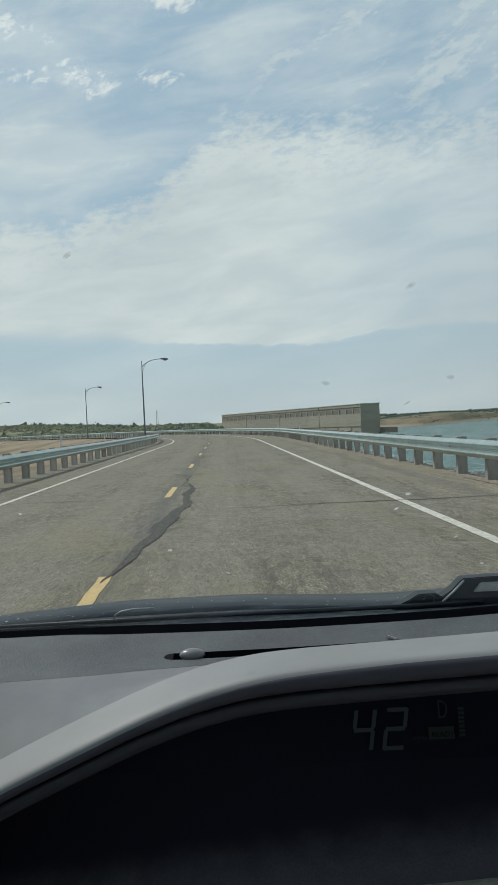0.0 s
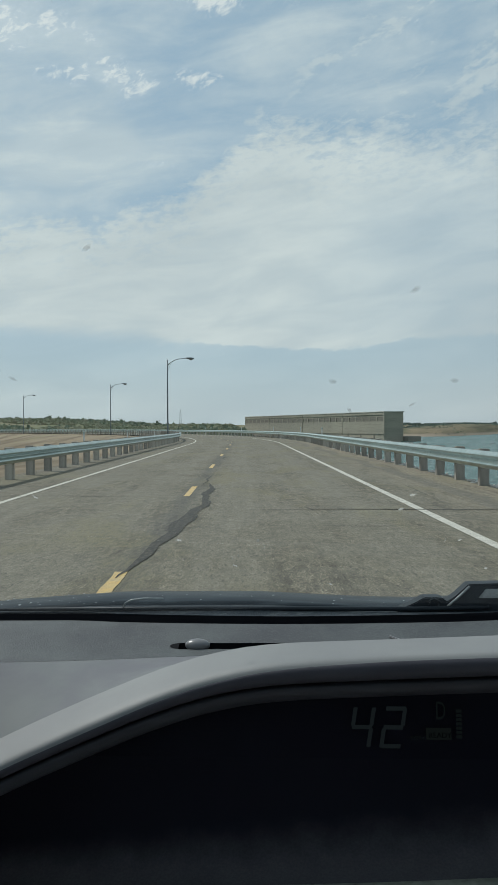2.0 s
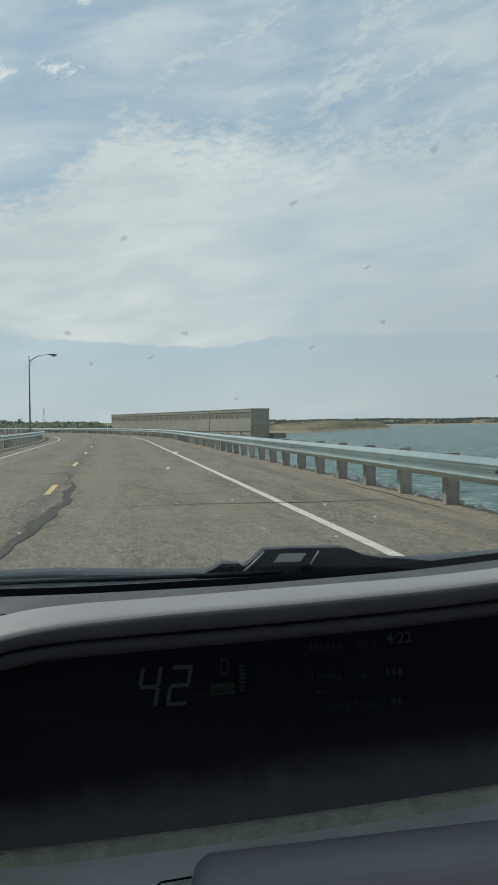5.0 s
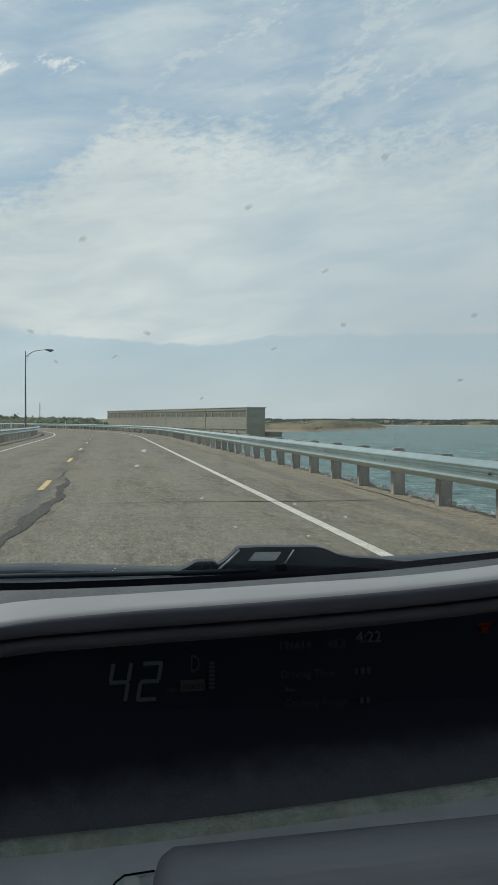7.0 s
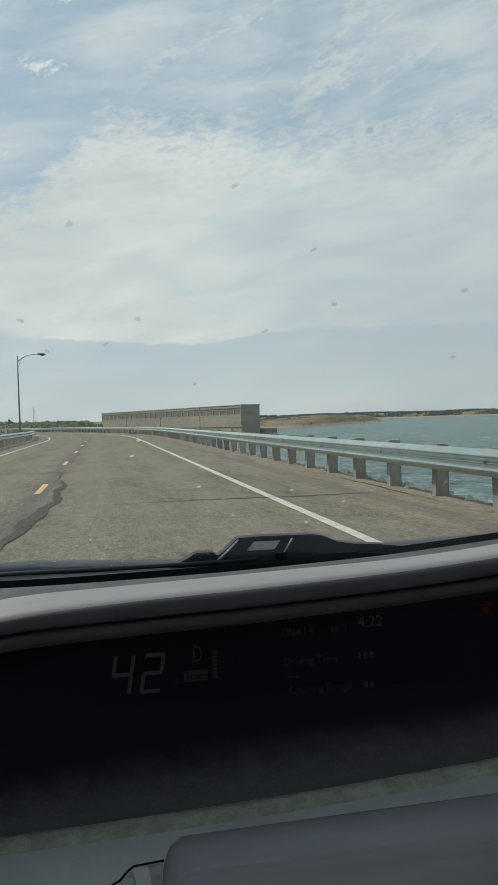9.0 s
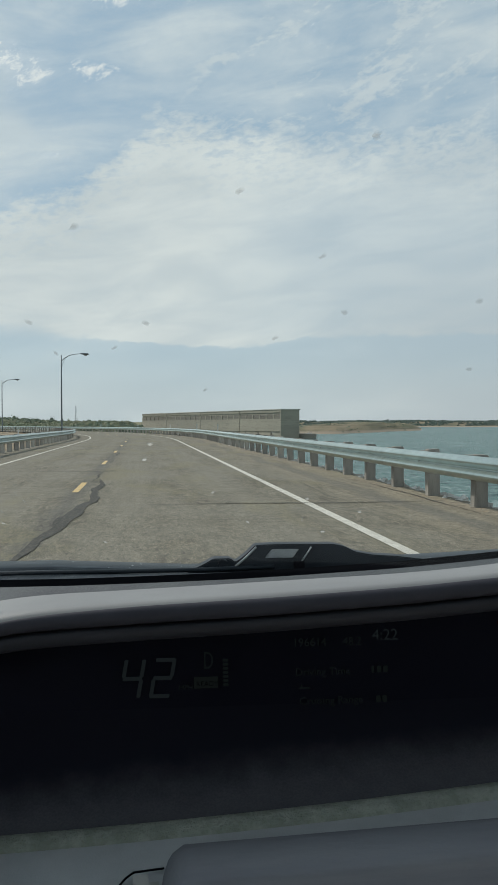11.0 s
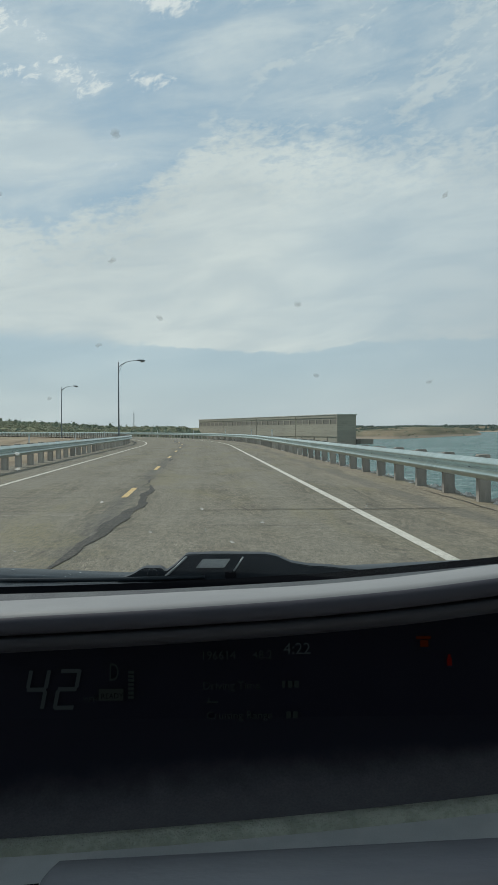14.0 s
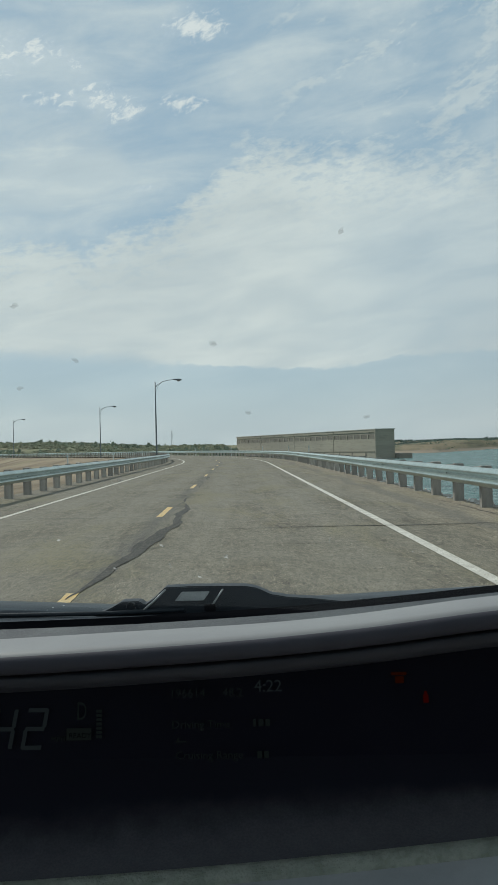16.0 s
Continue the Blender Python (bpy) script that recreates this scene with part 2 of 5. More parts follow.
def road_material():
    """Old chip-sealed asphalt: tan-grey stones in dark binder, worn bands along the wheel tracks."""
    m = bpy.data.materials.new("chip_seal")
    m.use_nodes = True
    m.node_tree.nodes.clear()
    k = Nodes(m.node_tree)
    uv = k.put("ShaderNodeUVMap").outputs[0]       # u: metres right of the edge line, v: metres along
    sep = k.put("ShaderNodeSeparateXYZ", Vector=uv)
    off, along, _ = sep.outputs
    drawn = k.scaled(uv, 1.0, 0.21, 1.0)
    stones = k.put("ShaderNodeTexVoronoi", Vector=uv, Scale=52.0)
    coarse = k.put("ShaderNodeTexVoronoi", Vector=drawn, Scale=17.0)
    chips = k.mix(k.step(stones.outputs[0], 0.1, 0.55), (0.385, 0.345, 0.25), (0.145, 0.130, 0.098))
    tone = k.put("ShaderNodeSeparateColor", Color=coarse.outputs[1]).outputs[0]
    chips = k.mix(k.mul(k.step(tone, 0.4, 0.9), 0.62), chips, (0.085, 0.078, 0.06))
    blotch = k.noise(k.scaled(uv, 1.0, 0.35, 1.0), 0.9, 5.0, 0.6, 0.4)
    grey = k.mix(k.step(stones.outputs[0], 0.1, 0.6), (0.275, 0.252, 0.196), (0.182, 0.168, 0.130))
    wheel = 0.0
    for c in (-0.95, -2.75, -4.35, -6.1):
        d = k.math("ABSOLUTE", k.sub(off, c))
        wheel = k.math("MAXIMUM", k.step(d, 0.55, 0.1), wheel)
    f = k.math("ADD", k.mul(wheel, 0.6), k.step(blotch, 0.35, 0.62, -0.1, 0.85), clamp=True)
    col = k.mix(f, chips, grey)
    sand = k.step(k.add(off, k.mul(k.sub(blotch, 0.5), 1.6)), 0.3, 1.5)
    grit = k.noise(uv, 14.0, 4.0, 0.7)
    gravel = k.mix(k.step(grit, 0.35, 0.65), (0.335, 0.288, 0.205), (0.165, 0.145, 0.105))
    col = k.mix(k.mul(sand, k.step(k.noise(k.scaled(uv, 1.0, 0.2, 1.0), 1.6, 5.0, 0.65), 0.3, 0.7, 0.4, 0.95)), col, gravel)
    joint = k.step(k.math("ABSOLUTE", k.add(k.sub(off, -3.62), k.mul(k.sub(blotch, 0.5), 0.35))), 0.3, 0.0)
    col = k.mix(k.mul(joint, 0.45), col, (0.085, 0.085, 0.085))
    wob = k.noise(k.scaled(uv, 0.0, 1.0, 0.0), 0.16, 3.0, 0.6)
    d = k.math("ABSOLUTE", k.sub(off, k.add(0.75, k.mul(wob, 1.3))))
    seal = k.step(k.add(d, k.mul(k.sub(blotch, 0.5), 0.25)), 0.28, 0.12)
    col = k.mix(k.mul(seal, 0.6), col, k.mix(k.step(stones.outputs[0], 0.1, 0.6), (0.18, 0.17, 0.145), (0.125, 0.118, 0.10)))
    pebble = k.put("ShaderNodeTexVoronoi", Vector=uv, Scale=19.0)
    tint = k.put("ShaderNodeSeparateColor", Color=pebble.outputs[1])
    stonesy = k.mix(tint.outputs[0], (0.345, 0.292, 0.208), (0.135, 0.118, 0.09))
    stonesy = k.mix(k.mul(k.step(tint.outputs[1], 0.7, 0.9), 0.7), stonesy, (0.28, 0.21, 0.145))
    rough_edge = k.step(k.add(off, k.mul(k.sub(blotch, 0.5), 0.8)), 1.75, 2.15)
    col = k.mix(k.mul(rough_edge, 0.85), col, stonesy)
    stain = k.noise(k.scaled(uv, 1.0, 0.07, 1.0), 2.6, 6.0, 0.68, 0.6)
    col = k.mix(k.mul(k.step(stain, 0.56, 0.68), k.step(off, 0.2, 0.9, 0.12, 0.5)), col, (0.10, 0.096, 0.088))
    mottle = k.noise(drawn, 26.0, 3.0, 0.7)
    clot = k.noise(k.scaled(uv, 1.0, 0.6, 1.0), 5.0, 5.0, 0.7, 0.5)
    streaks = k.noise(k.scaled(uv, 1.0, 0.05, 1.0), 5.0, 4.0, 0.6)
    gain = k.mul(k.mul(k.step(mottle, 0.25, 0.75, 0.72, 1.10), k.step(clot, 0.3, 0.7, 0.86, 1.10)), k.step(streaks, 0.3, 0.7, 0.92, 1.05))
    col = k.put("ShaderNodeHueSaturation", Color=col, Value=gain).outputs[0]
    pits = k.step(k.noise(drawn, 38.0, 2.0, 0.5), 0.57, 0.70)
    col = k.mix(k.mul(pits, 0.55), col, (0.05, 0.048, 0.042))
    moss = k.mul(k.step(k.noise(k.scaled(uv, 1.0, 0.3, 1.0), 0.55, 4.0, 0.6, 0.5), 0.5, 0.66), k.step(mottle, 0.4, 0.6, 0.2, 0.6))
    col = k.mix(moss, col, (0.185, 0.165, 0.092))
    p = k.put("ShaderNodeBsdfPrincipled", Base_Color=col, Roughness=0.86)
    p.inputs["Specular IOR Level"].default_value = 0.3
    b = k.put("ShaderNodeBump", Height=k.math("MULTIPLY", stones.outputs[0], -1.0), Strength=0.5, Distance=0.012)
    k.tree.links.new(b.outputs[0], p.inputs["Normal"])
    out = k.put("ShaderNodeOutputMaterial")
    k.tree.links.new(p.outputs[0], out.inputs[0])
    return m


def ground_material():
    """Red-brown field near the road, scrub green on the hills, sand along the far shore, by position."""
    m = bpy.data.materials.new("prairie_ground")
    m.use_nodes = True
    m.node_tree.nodes.clear()
    k = Nodes(m.node_tree)
    pos = k.put("ShaderNodeNewGeometry").outputs["Position"]
    x, y, z = k.put("ShaderNodeSeparateXYZ", Vector=pos).outputs
    n1, n2 = k.noise(pos, 0.05, 6.0, 0.6), k.noise(pos, 0.6, 5.0, 0.65)
    n3 = k.noise(k.scaled(pos, 1.0, 0.25, 1.0), 0.018, 6.0, 0.65)
    earth = k.mix(k.step(n1, 0.35, 0.65), (0.185, 0.150, 0.108), (0.285, 0.235, 0.168))
    earth = k.mix(k.mul(k.step(n2, 0.5, 0.75), 0.5), earth, (0.20, 0.13, 0.08))
    swath = k.noise(k.scaled(pos, 1.0, 0.10, 1.0), 0.16, 6.0, 0.68, 0.4)
    earth = k.mix(k.mul(k.step(swath, 0.50, 0.62), 0.75), earth, (0.125, 0.098, 0.066))
    earth = k.mix(k.mul(k.step(swath, 0.44, 0.34), 0.6), earth, (0.27, 0.245, 0.145))
    scrub = k.mix(k.step(n3, 0.38, 0.62), (0.165, 0.175, 0.105), (0.215, 0.20, 0.13))
    dist = k.math("SQRT", k.add(k.mul(x, x), k.mul(y, y)))
    col = k.mix(k.step(k.add(dist, k.mul(k.sub(n1, 0.5), 160.0)), 210.0, 300.0), earth, scrub)
    strata = k.noise(k.xyz(k.mul(x, 0.004), k.mul(y, 0.004), k.add(k.mul(z, 0.55), k.mul(n1, 1.4))), 1.6, 4.0, 0.6, 0.4)
    tan = k.mix(k.step(n3, 0.42, 0.58), (0.225, 0.185, 0.125), (0.125, 0.122, 0.08))
    tan = k.mix(k.mul(k.step(strata, 0.52, 0.6), 0.8), tan, (0.085, 0.075, 0.055))
    tan = k.mix(k.mul(k.step(k.noise(k.scaled(pos, 1.0, 0.3, 1.0), 0.03, 6.0, 0.7), 0.54, 0.62), 0.7), tan, (0.10, 0.115, 0.075))
    right = k.step(k.sub(k.mul(x, 1.0), k.mul(y, -0.03)), -5.0, 25.0)
    col = k.mix(k.mul(right, k.step(dist, 400.0, 600.0)), col, tan)
    shore = k.mul(k.step(z, -5.0, -6.6), k.step(dist, 200.0, 400.0))
    col = k.mix(shore, col, (0.27, 0.225, 0.175))
    gravel = k.mul(k.step(dist, 260.0, 120.0), k.step(x, -12.0, 0.0))
    col = k.mix(k.mul(gravel, 0.8), col, (0.27, 0.245, 0.20))
    p = k.put("ShaderNodeBsdfPrincipled", Base_Color=col, Roughness=0.95)
    p.inputs["Specular IOR Level"].default_value = 0.1
    b = k.put("ShaderNodeBump", Height=n2, Strength=0.6, Distance=0.15)
    k.tree.links.new(b.outputs[0], p.inputs["Normal"])
    out = k.put("ShaderNodeOutputMaterial")
    k.tree.links.new(p.outputs[0], out.inputs[0])
    return m


def water_material():
    m = bpy.data.materials.new("lake_water")
    m.use_nodes = True
    m.node_tree.nodes.clear()
    k = Nodes(m.node_tree)
    pos = k.put("ShaderNodeNewGeometry").outputs["Position"]
    waves = k.add(k.noise(k.scaled(pos, 0.5, 1.0, 1.0), 0.5, 6.0, 0.6, 0.4), k.mul(k.noise(k.scaled(pos, 0.5, 1.0, 1.0), 0.12, 4.0, 0.6, 0.4), 1.6))
    broad = k.noise(k.scaled(pos, 0.3, 1.0, 1.0), 0.02, 4.0, 0.6)
    col = k.mix(k.step(broad, 0.35, 0.65), (0.042, 0.106, 0.096), (0.066, 0.138, 0.122))
    # Bright and dark faces of the waves are painted into the base colour.
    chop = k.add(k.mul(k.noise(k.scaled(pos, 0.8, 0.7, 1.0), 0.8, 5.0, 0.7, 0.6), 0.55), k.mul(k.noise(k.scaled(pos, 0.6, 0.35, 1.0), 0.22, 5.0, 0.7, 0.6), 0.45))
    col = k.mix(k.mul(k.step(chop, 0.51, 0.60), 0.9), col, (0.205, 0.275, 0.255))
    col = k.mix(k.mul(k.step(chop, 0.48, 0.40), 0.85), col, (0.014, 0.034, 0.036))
    p = k.put("ShaderNodeBsdfPrincipled", Base_Color=col, Roughness=0.24)
    p.inputs["IOR"].default_value = 1.33
    p.inputs["Specular IOR Level"].default_value = 0.10
    b = k.put("ShaderNodeBump", Height=waves, Strength=1.0, Distance=1.0)
    k.tree.links.new(b.outputs[0], p.inputs["Normal"])
    out = k.put("ShaderNodeOutputMaterial")
    k.tree.links.new(p.outputs[0], out.inputs[0])
    return m


ROAD, GROUND, WATER = road_material(), ground_material(), water_material()
WHITE_LINE = material("worn_white_paint", (0.60, 0.58, 0.51), (0.46, 0.44, 0.375), 5.0, 0.75, speck=(0.25, 0.23, 0.19), speck_scale=40.0, speck_amount=0.75, local=False)
YELLOW_LINE = material("worn_yellow_paint", (0.58, 0.385, 0.12), (0.50, 0.385, 0.20), 5.0, 0.7, speck=(0.2, 0.18, 0.14), speck_scale=45.0, speck_amount=0.6, local=False)
TAR = material("crack_sealer", (0.048, 0.049, 0.046), (0.078, 0.076, 0.068), 6.0, 0.9, speck=(0.19, 0.175, 0.14), speck_scale=40.0, speck_amount=0.6, spec=0.15, local=False)
GALVANISED = material("galvanised_steel", (0.44, 0.53, 0.505), (0.345, 0.425, 0.405), 2.5, 0.31, 0.92, 0.08, 30.0, speck=(0.62, 0.66, 0.66), speck_scale=40.0, speck_amount=0.3, per_object=0.06)
POST_WOOD = material("weathered_post_wood", (0.40, 0.37, 0.32), (0.27, 0.25, 0.22), 5.0, 0.9, 0.0, 0.5, 40.0, speck=(0.30, 0.28, 0.25), speck_scale=50.0, speck_amount=0.5, stretch=(1, 1, 0.2), per_object=0.25)
BOLT = material("dull_bolt_steel", (0.16, 0.17, 0.17), (0.10, 0.10, 0.10), 30.0, 0.5, 0.8)
POLE_STEEL = material("painted_pole_steel", (0.115, 0.135, 0.145), (0.16, 0.18, 0.185), 2.0, 0.45, 0.4, 0.05)
LENS_GLASS = material("lamp_lens", (0.28, 0.29, 0.28), (0.22, 0.23, 0.23), 5.0, 0.2)
CONCRETE = material("tan_concrete", (0.365, 0.335, 0.262), (0.295, 0.275, 0.222), 0.05, 0.9, 0.0, 0.2, 1.0, speck=(0.24, 0.22, 0.18), speck_scale=0.55, speck_amount=0.6, stretch=(0.2, 0.2, 2.0))
ROOF_EDGE = material("bleached_roof_edge", (0.55, 0.53, 0.47), (0.45, 0.43, 0.38), 0.1, 0.85)
CONCRETE_DARK = material("stained_concrete", (0.26, 0.235, 0.19), (0.21, 0.19, 0.155), 0.08, 0.9, 0.0, 0.2, 1.0)
RECESS = material("louvre_recess", (0.20, 0.185, 0.15), (0.17, 0.155, 0.13), 0.3, 0.9)
ROCK = material("riprap_stone", (0.60, 0.57, 0.52), (0.40, 0.37, 0.33), 1.5, 0.9, 0.0, 0.4, 8.0, local=False, speck=(0.45, 0.43, 0.4), speck_scale=6.0)
DRY_GRASS = material("dry_grass", (0.30, 0.235, 0.13), (0.20, 0.15, 0.085), 3.0, 0.9, local=False, speck=(0.13, 0.13, 0.05), speck_scale=4.0)
# Scrub leaf colours are lightened to paint in the distance haze.
LEAVES = material("spring_scrub_leaves", (0.150, 0.178, 0.108), (0.235, 0.235, 0.150), 0.03, 0.85, 0.0, 0.6, 1.4, speck=(0.10, 0.12, 0.068), speck_scale=0.9, speck_amount=0.6, local=False, per_island=0.2)
DARK_LEAVES = material("dark_shore_trees", (0.072, 0.105, 0.086), (0.100, 0.132, 0.108), 0.04, 0.9, 0.0, 0.6, 0.8, local=False)
# Ridge leaves are paler than the shore trees', with haze painted in.
MID_LEAVES = material("ridge_tree_leaves", (0.108, 0.142, 0.096), (0.145, 0.175, 0.122), 0.04, 0.9, 0.0, 0.6, 0.8, local=False, per_island=0.15)
MARKER_WHITE = material("marker_white", (0.72, 0.72, 0.70), (0.6, 0.6, 0.58), 8.0, 0.5)

# One dash plastic in two tones: visor painted paler as lit, top darker as shaded.
DASH_PANEL = material("lit_grey_dash_plastic", (0.214, 0.219, 0.218), (0.192, 0.196, 0.199), 6.0, 0.62, 0.0, 0.06, 900.0, speck=(0.22, 0.23, 0.23), speck_scale=500.0, speck_amount=0.10, spec=0.5)
DASH_TOP = material("stained_lavender_shaded_top", (0.172, 0.182, 0.184), (0.154, 0.156, 0.170), 11.0, 0.78, 0.0, 0.06, 900.0, speck=(0.155, 0.17, 0.17), speck_scale=24.0, speck_amount=0.3, spec=0.25)
DASH_PAD = material("dark_dash_pad", (0.062, 0.071, 0.074), (0.042, 0.046, 0.053), 9.0, 0.68, 0.0, 0.16, 420.0, speck=(0.13, 0.14, 0.14), speck_scale=420.0, speck_amount=0.3)
BLACK_TRIM = material("black_trim", (0.006, 0.006, 0.008), (0.009, 0.009, 0.011), 12.0, 0.85, spec=0.08)
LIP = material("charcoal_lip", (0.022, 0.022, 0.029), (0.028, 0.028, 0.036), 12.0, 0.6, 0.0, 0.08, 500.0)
# The visor's shade on the hollow is painted: near black above, paler below.
APRON = slope_shade_material("shade_graded_apron", (0.018, 0.018, 0.029), (0.150, 0.144, 0.156))
# Visor plastic again, darkened to paint the shade on its rolled front.
EDGE = material("shaded_visor_edge", (0.054, 0.053, 0.065), (0.064, 0.063, 0.076), 12.0, 0.62, 0.0, 0.05, 500.0, spec=0.2)
CLUSTER_FACE = material("black_display_lens", (0.012, 0.012, 0.023), (0.014, 0.014, 0.026), 6.0, 0.45, spec=0.12)
CAR_PAINT = material("black_car_paint", (0.008, 0.012, 0.018), (0.020, 0.027, 0.033), 6.0, 0.3, 0.0, 0.0, spec=0.05, coat=0.0, speck=(0.10, 0.125, 0.14), speck_scale=55.0, speck_amount=0.22, stretch=(0.3, 1, 1))
COWL = material("dusty_cowl_plastic", (0.007, 0.012, 0.017), (0.014, 0.021, 0.028), 9.0, 0.5, 0.0, 0.15, 120.0, speck=(0.11, 0.125, 0.13), speck_scale=90.0, speck_amount=0.3, spec=0.15)
WIPER = material("wiper_plastic", (0.012, 0.017, 0.022), (0.020, 0.026, 0.032), 20.0, 0.45, 0.0, 0.05, 200.0, spec=0.2)
WIPER_LIGHT = material("pale_wiper_metal", (0.36, 0.38, 0.38), (0.20, 0.22, 0.22), 30.0, 0.4, 0.3)
SENSOR = material("grey_sensor_dome", (0.20, 0.20, 0.205), (0.16, 0.16, 0.165), 20.0, 0.3)
FELT = material("dusty_felt_strip", (0.50, 0.52, 0.44), (0.34, 0.36, 0.295), 40.0, 0.95, 0.0, 0.6, 300.0, speck=(0.35, 0.37, 0.28), speck_scale=160.0)
SHELF = material("slate_shelf_plastic", (0.50, 0.50, 0.50), (0.41, 0.412, 0.415), 10.0, 0.55, 0.0, 0.15, 500.0)
SHROUD = material("ribbed_grey_shroud", (0.285, 0.28, 0.295), (0.215, 0.21, 0.232), 5.0, 0.9, 0.0, 0.12, 150.0, stretch=(0.4, 1, 4), spec=0.15)
LEVER = material("warm_grey_lever", (0.47, 0.455, 0.42), (0.37, 0.36, 0.335), 20.0, 0.5)
CABIN = material("grey_cabin_lining", (0.60, 0.59, 0.57), (0.53, 0.525, 0.51), 5.0, 0.9)
TYRE = material("tyre_rubber", (0.02, 0.02, 0.02), (0.03, 0.03, 0.03), 10.0, 0.8)
RIM = material("alloy_rim", (0.5, 0.5, 0.5), (0.42, 0.42, 0.43), 10.0, 0.35, 0.8)
SPLAT = film("dried_insect_spot", (0.20, 0.20, 0.19), 0.46, 0.0040)
PALE_STREAK = film("pale_streak_film", (0.9, 0.9, 0.85), 0.16, 0.012)
SPLAT_PALE = film("pale_insect_spot", (0.66, 0.66, 0.62), 0.42, 0.0050)
WINDSHIELD = glass("windshield_glass", (0.97, 0.985, 0.98), 1.18)
DIGIT = glow("dim_display_digits", (0.56, 0.74, 0.80), 0.0125)
DIGIT_FAINT = glow("faint_display_text", (0.5, 0.70, 0.68), 0.0075)
DIGIT_BOX = glow("dim_display_box", (0.55, 0.72, 0.68), 0.0075)
AMBER = glow("amber_telltale", (1.0, 0.16, 0.03), 0.010)
RED = glow("red_telltale", (1.0, 0.04, 0.03), 0.017)

# ---- mesh helpers ----


def mesh_of(name, verts, faces, mat, smooth=False):
    me = bpy.data.meshes.new(name)
    me.from_pydata([tuple(v) for v in verts], [], faces)
    me.materials.append(mat)
    if smooth:
        me.polygons.foreach_set("use_smooth", [True] * len(me.polygons))
    me.update()
    return me


def part(name, data, mat=None, parent=None, label=""):
    """One mesh object from a bmesh or mesh, under parent."""
    if isinstance(data, bmesh.types.BMesh):
        bmesh.ops.recalc_face_normals(data, faces=data.faces)
        me = bpy.data.meshes.new(name)
        data.to_mesh(me)
        data.free()
        me.materials.append(mat)
        data = me
    ob = new(name, data)
    if parent is not None:
        ob.parent = parent
    if label:
        ob["label"] = label
    return ob


def box(sx, sy, sz, x=0.0, y=0.0, z=0.0, bevel=0.0, bm=None, turn=None):
    """A bevelled block centred at x, y, z."""
    bm = bm or bmesh.new()
    m = Matrix.Translation((x, y, z)) @ (turn or Matrix()) @ Matrix.Diagonal((sx, sy, sz, 1))
    got = bmesh.ops.create_cube(bm, size=1.0, matrix=m)
    if bevel:
        edges = {e for v in got["verts"] for e in v.link_edges}
        bmesh.ops.bevel(bm, geom=list(edges), offset=bevel, segments=2, affect="EDGES")
    return bm


def tube(points, radii, sides=12, bm=None):
    """A round bar along points with a radius at each."""
    bm = bm or bmesh.new()
    rings, pts = [], [Vector(p) for p in points]
    for i, p in enumerate(pts):
        d = (pts[min(i + 1, len(pts) - 1)] - pts[max(i - 1, 0)]).normalized()
        a = d.orthogonal().normalized() if abs(d.z) > 0.98 else d.cross(Vector((0, 0, 1))).normalized()
        b = d.cross(a)
        rings.append([bm.verts.new(p + radii[i] * (math.cos(t) * a + math.sin(t) * b)) for t in (2 * math.pi * j / sides for j in range(sides))])
    for r, q in zip(rings, rings[1:]):
        for j in range(sides):
            bm.faces.new((r[j], r[(j + 1) % sides], q[(j + 1) % sides], q[j]))
    bm.faces.new(rings[0][::-1]), bm.faces.new(rings[-1])
    for f in bm.faces:
        f.smooth = len(f.verts) == 4
    return bm


def prism(outline, depth, bm=None, bevel=0.0):
    """An outline in x and z, extruded along y by depth."""
    bm = bm or bmesh.new()
    vs = [bm.verts.new((x, 0, z)) for x, z in outline]
    f = bm.faces.new(vs)
    got = bmesh.ops.extrude_face_region(bm, geom=[f])
    bmesh.ops.translate(bm, verts=[v for v in got["geom"] if isinstance(v, bmesh.types.BMVert)], vec=(0, depth, 0))
    if bevel:
        bmesh.ops.bevel(bm, geom=bm.edges[:], offset=bevel, segments=2, affect="EDGES")
    return bm


def sheet(rows, mat, name, smooth=True, skip=None):
    """A surface through rows of points."""
    nc = len(rows[0])
    verts = [p for r in rows for p in r]
    faces = [(i * nc + j, i * nc + j + 1, (i + 1) * nc + j + 1, (i + 1) * nc + j)
             for i in range(len(rows) - 1) for j in range(nc - 1) if not (skip and skip(i, j))]
    return mesh_of(name, verts, faces, mat, smooth)


def thing(name, m, label, category, group="", kind=""):
    ob = new(name)
    ob.matrix_world = m
    return tagged(ob, label, category, group, kind)


# ---- the road's line: s metres along the right edge line, off metres to its right ----
HEAD, S0, RADIUS, TURN = radians(10.2), 60.0, 230.0, radians(105)
START = np.array((2.52, 0.0))


def along(h):
    return np.array((-math.sin(h), math.cos(h)))


def across(h):
    return np.array((math.cos(h), math.sin(h)))


P1 = START + along(HEAD) * S0
PIVOT = P1 - across(HEAD) * RADIUS
P2 = PIVOT + across(HEAD + TURN) * RADIUS


def road(s, off=0.0, z=0.0):
    if s <= S0:
        p, h = START + along(HEAD) * s, HEAD
    elif s <= S0 + RADIUS * TURN:
        h = HEAD + (s - S0) / RADIUS
        p = PIVOT + across(h) * RADIUS
    else:
        h = HEAD + TURN
        p = P2 + along(h) * (s - S0 - RADIUS * TURN)
    p = p + across(h) * off
    return Vector((p[0], p[1], z))


def road_heading(s):
    return HEAD + min(max(s - S0, 0.0) / RADIUS, TURN)


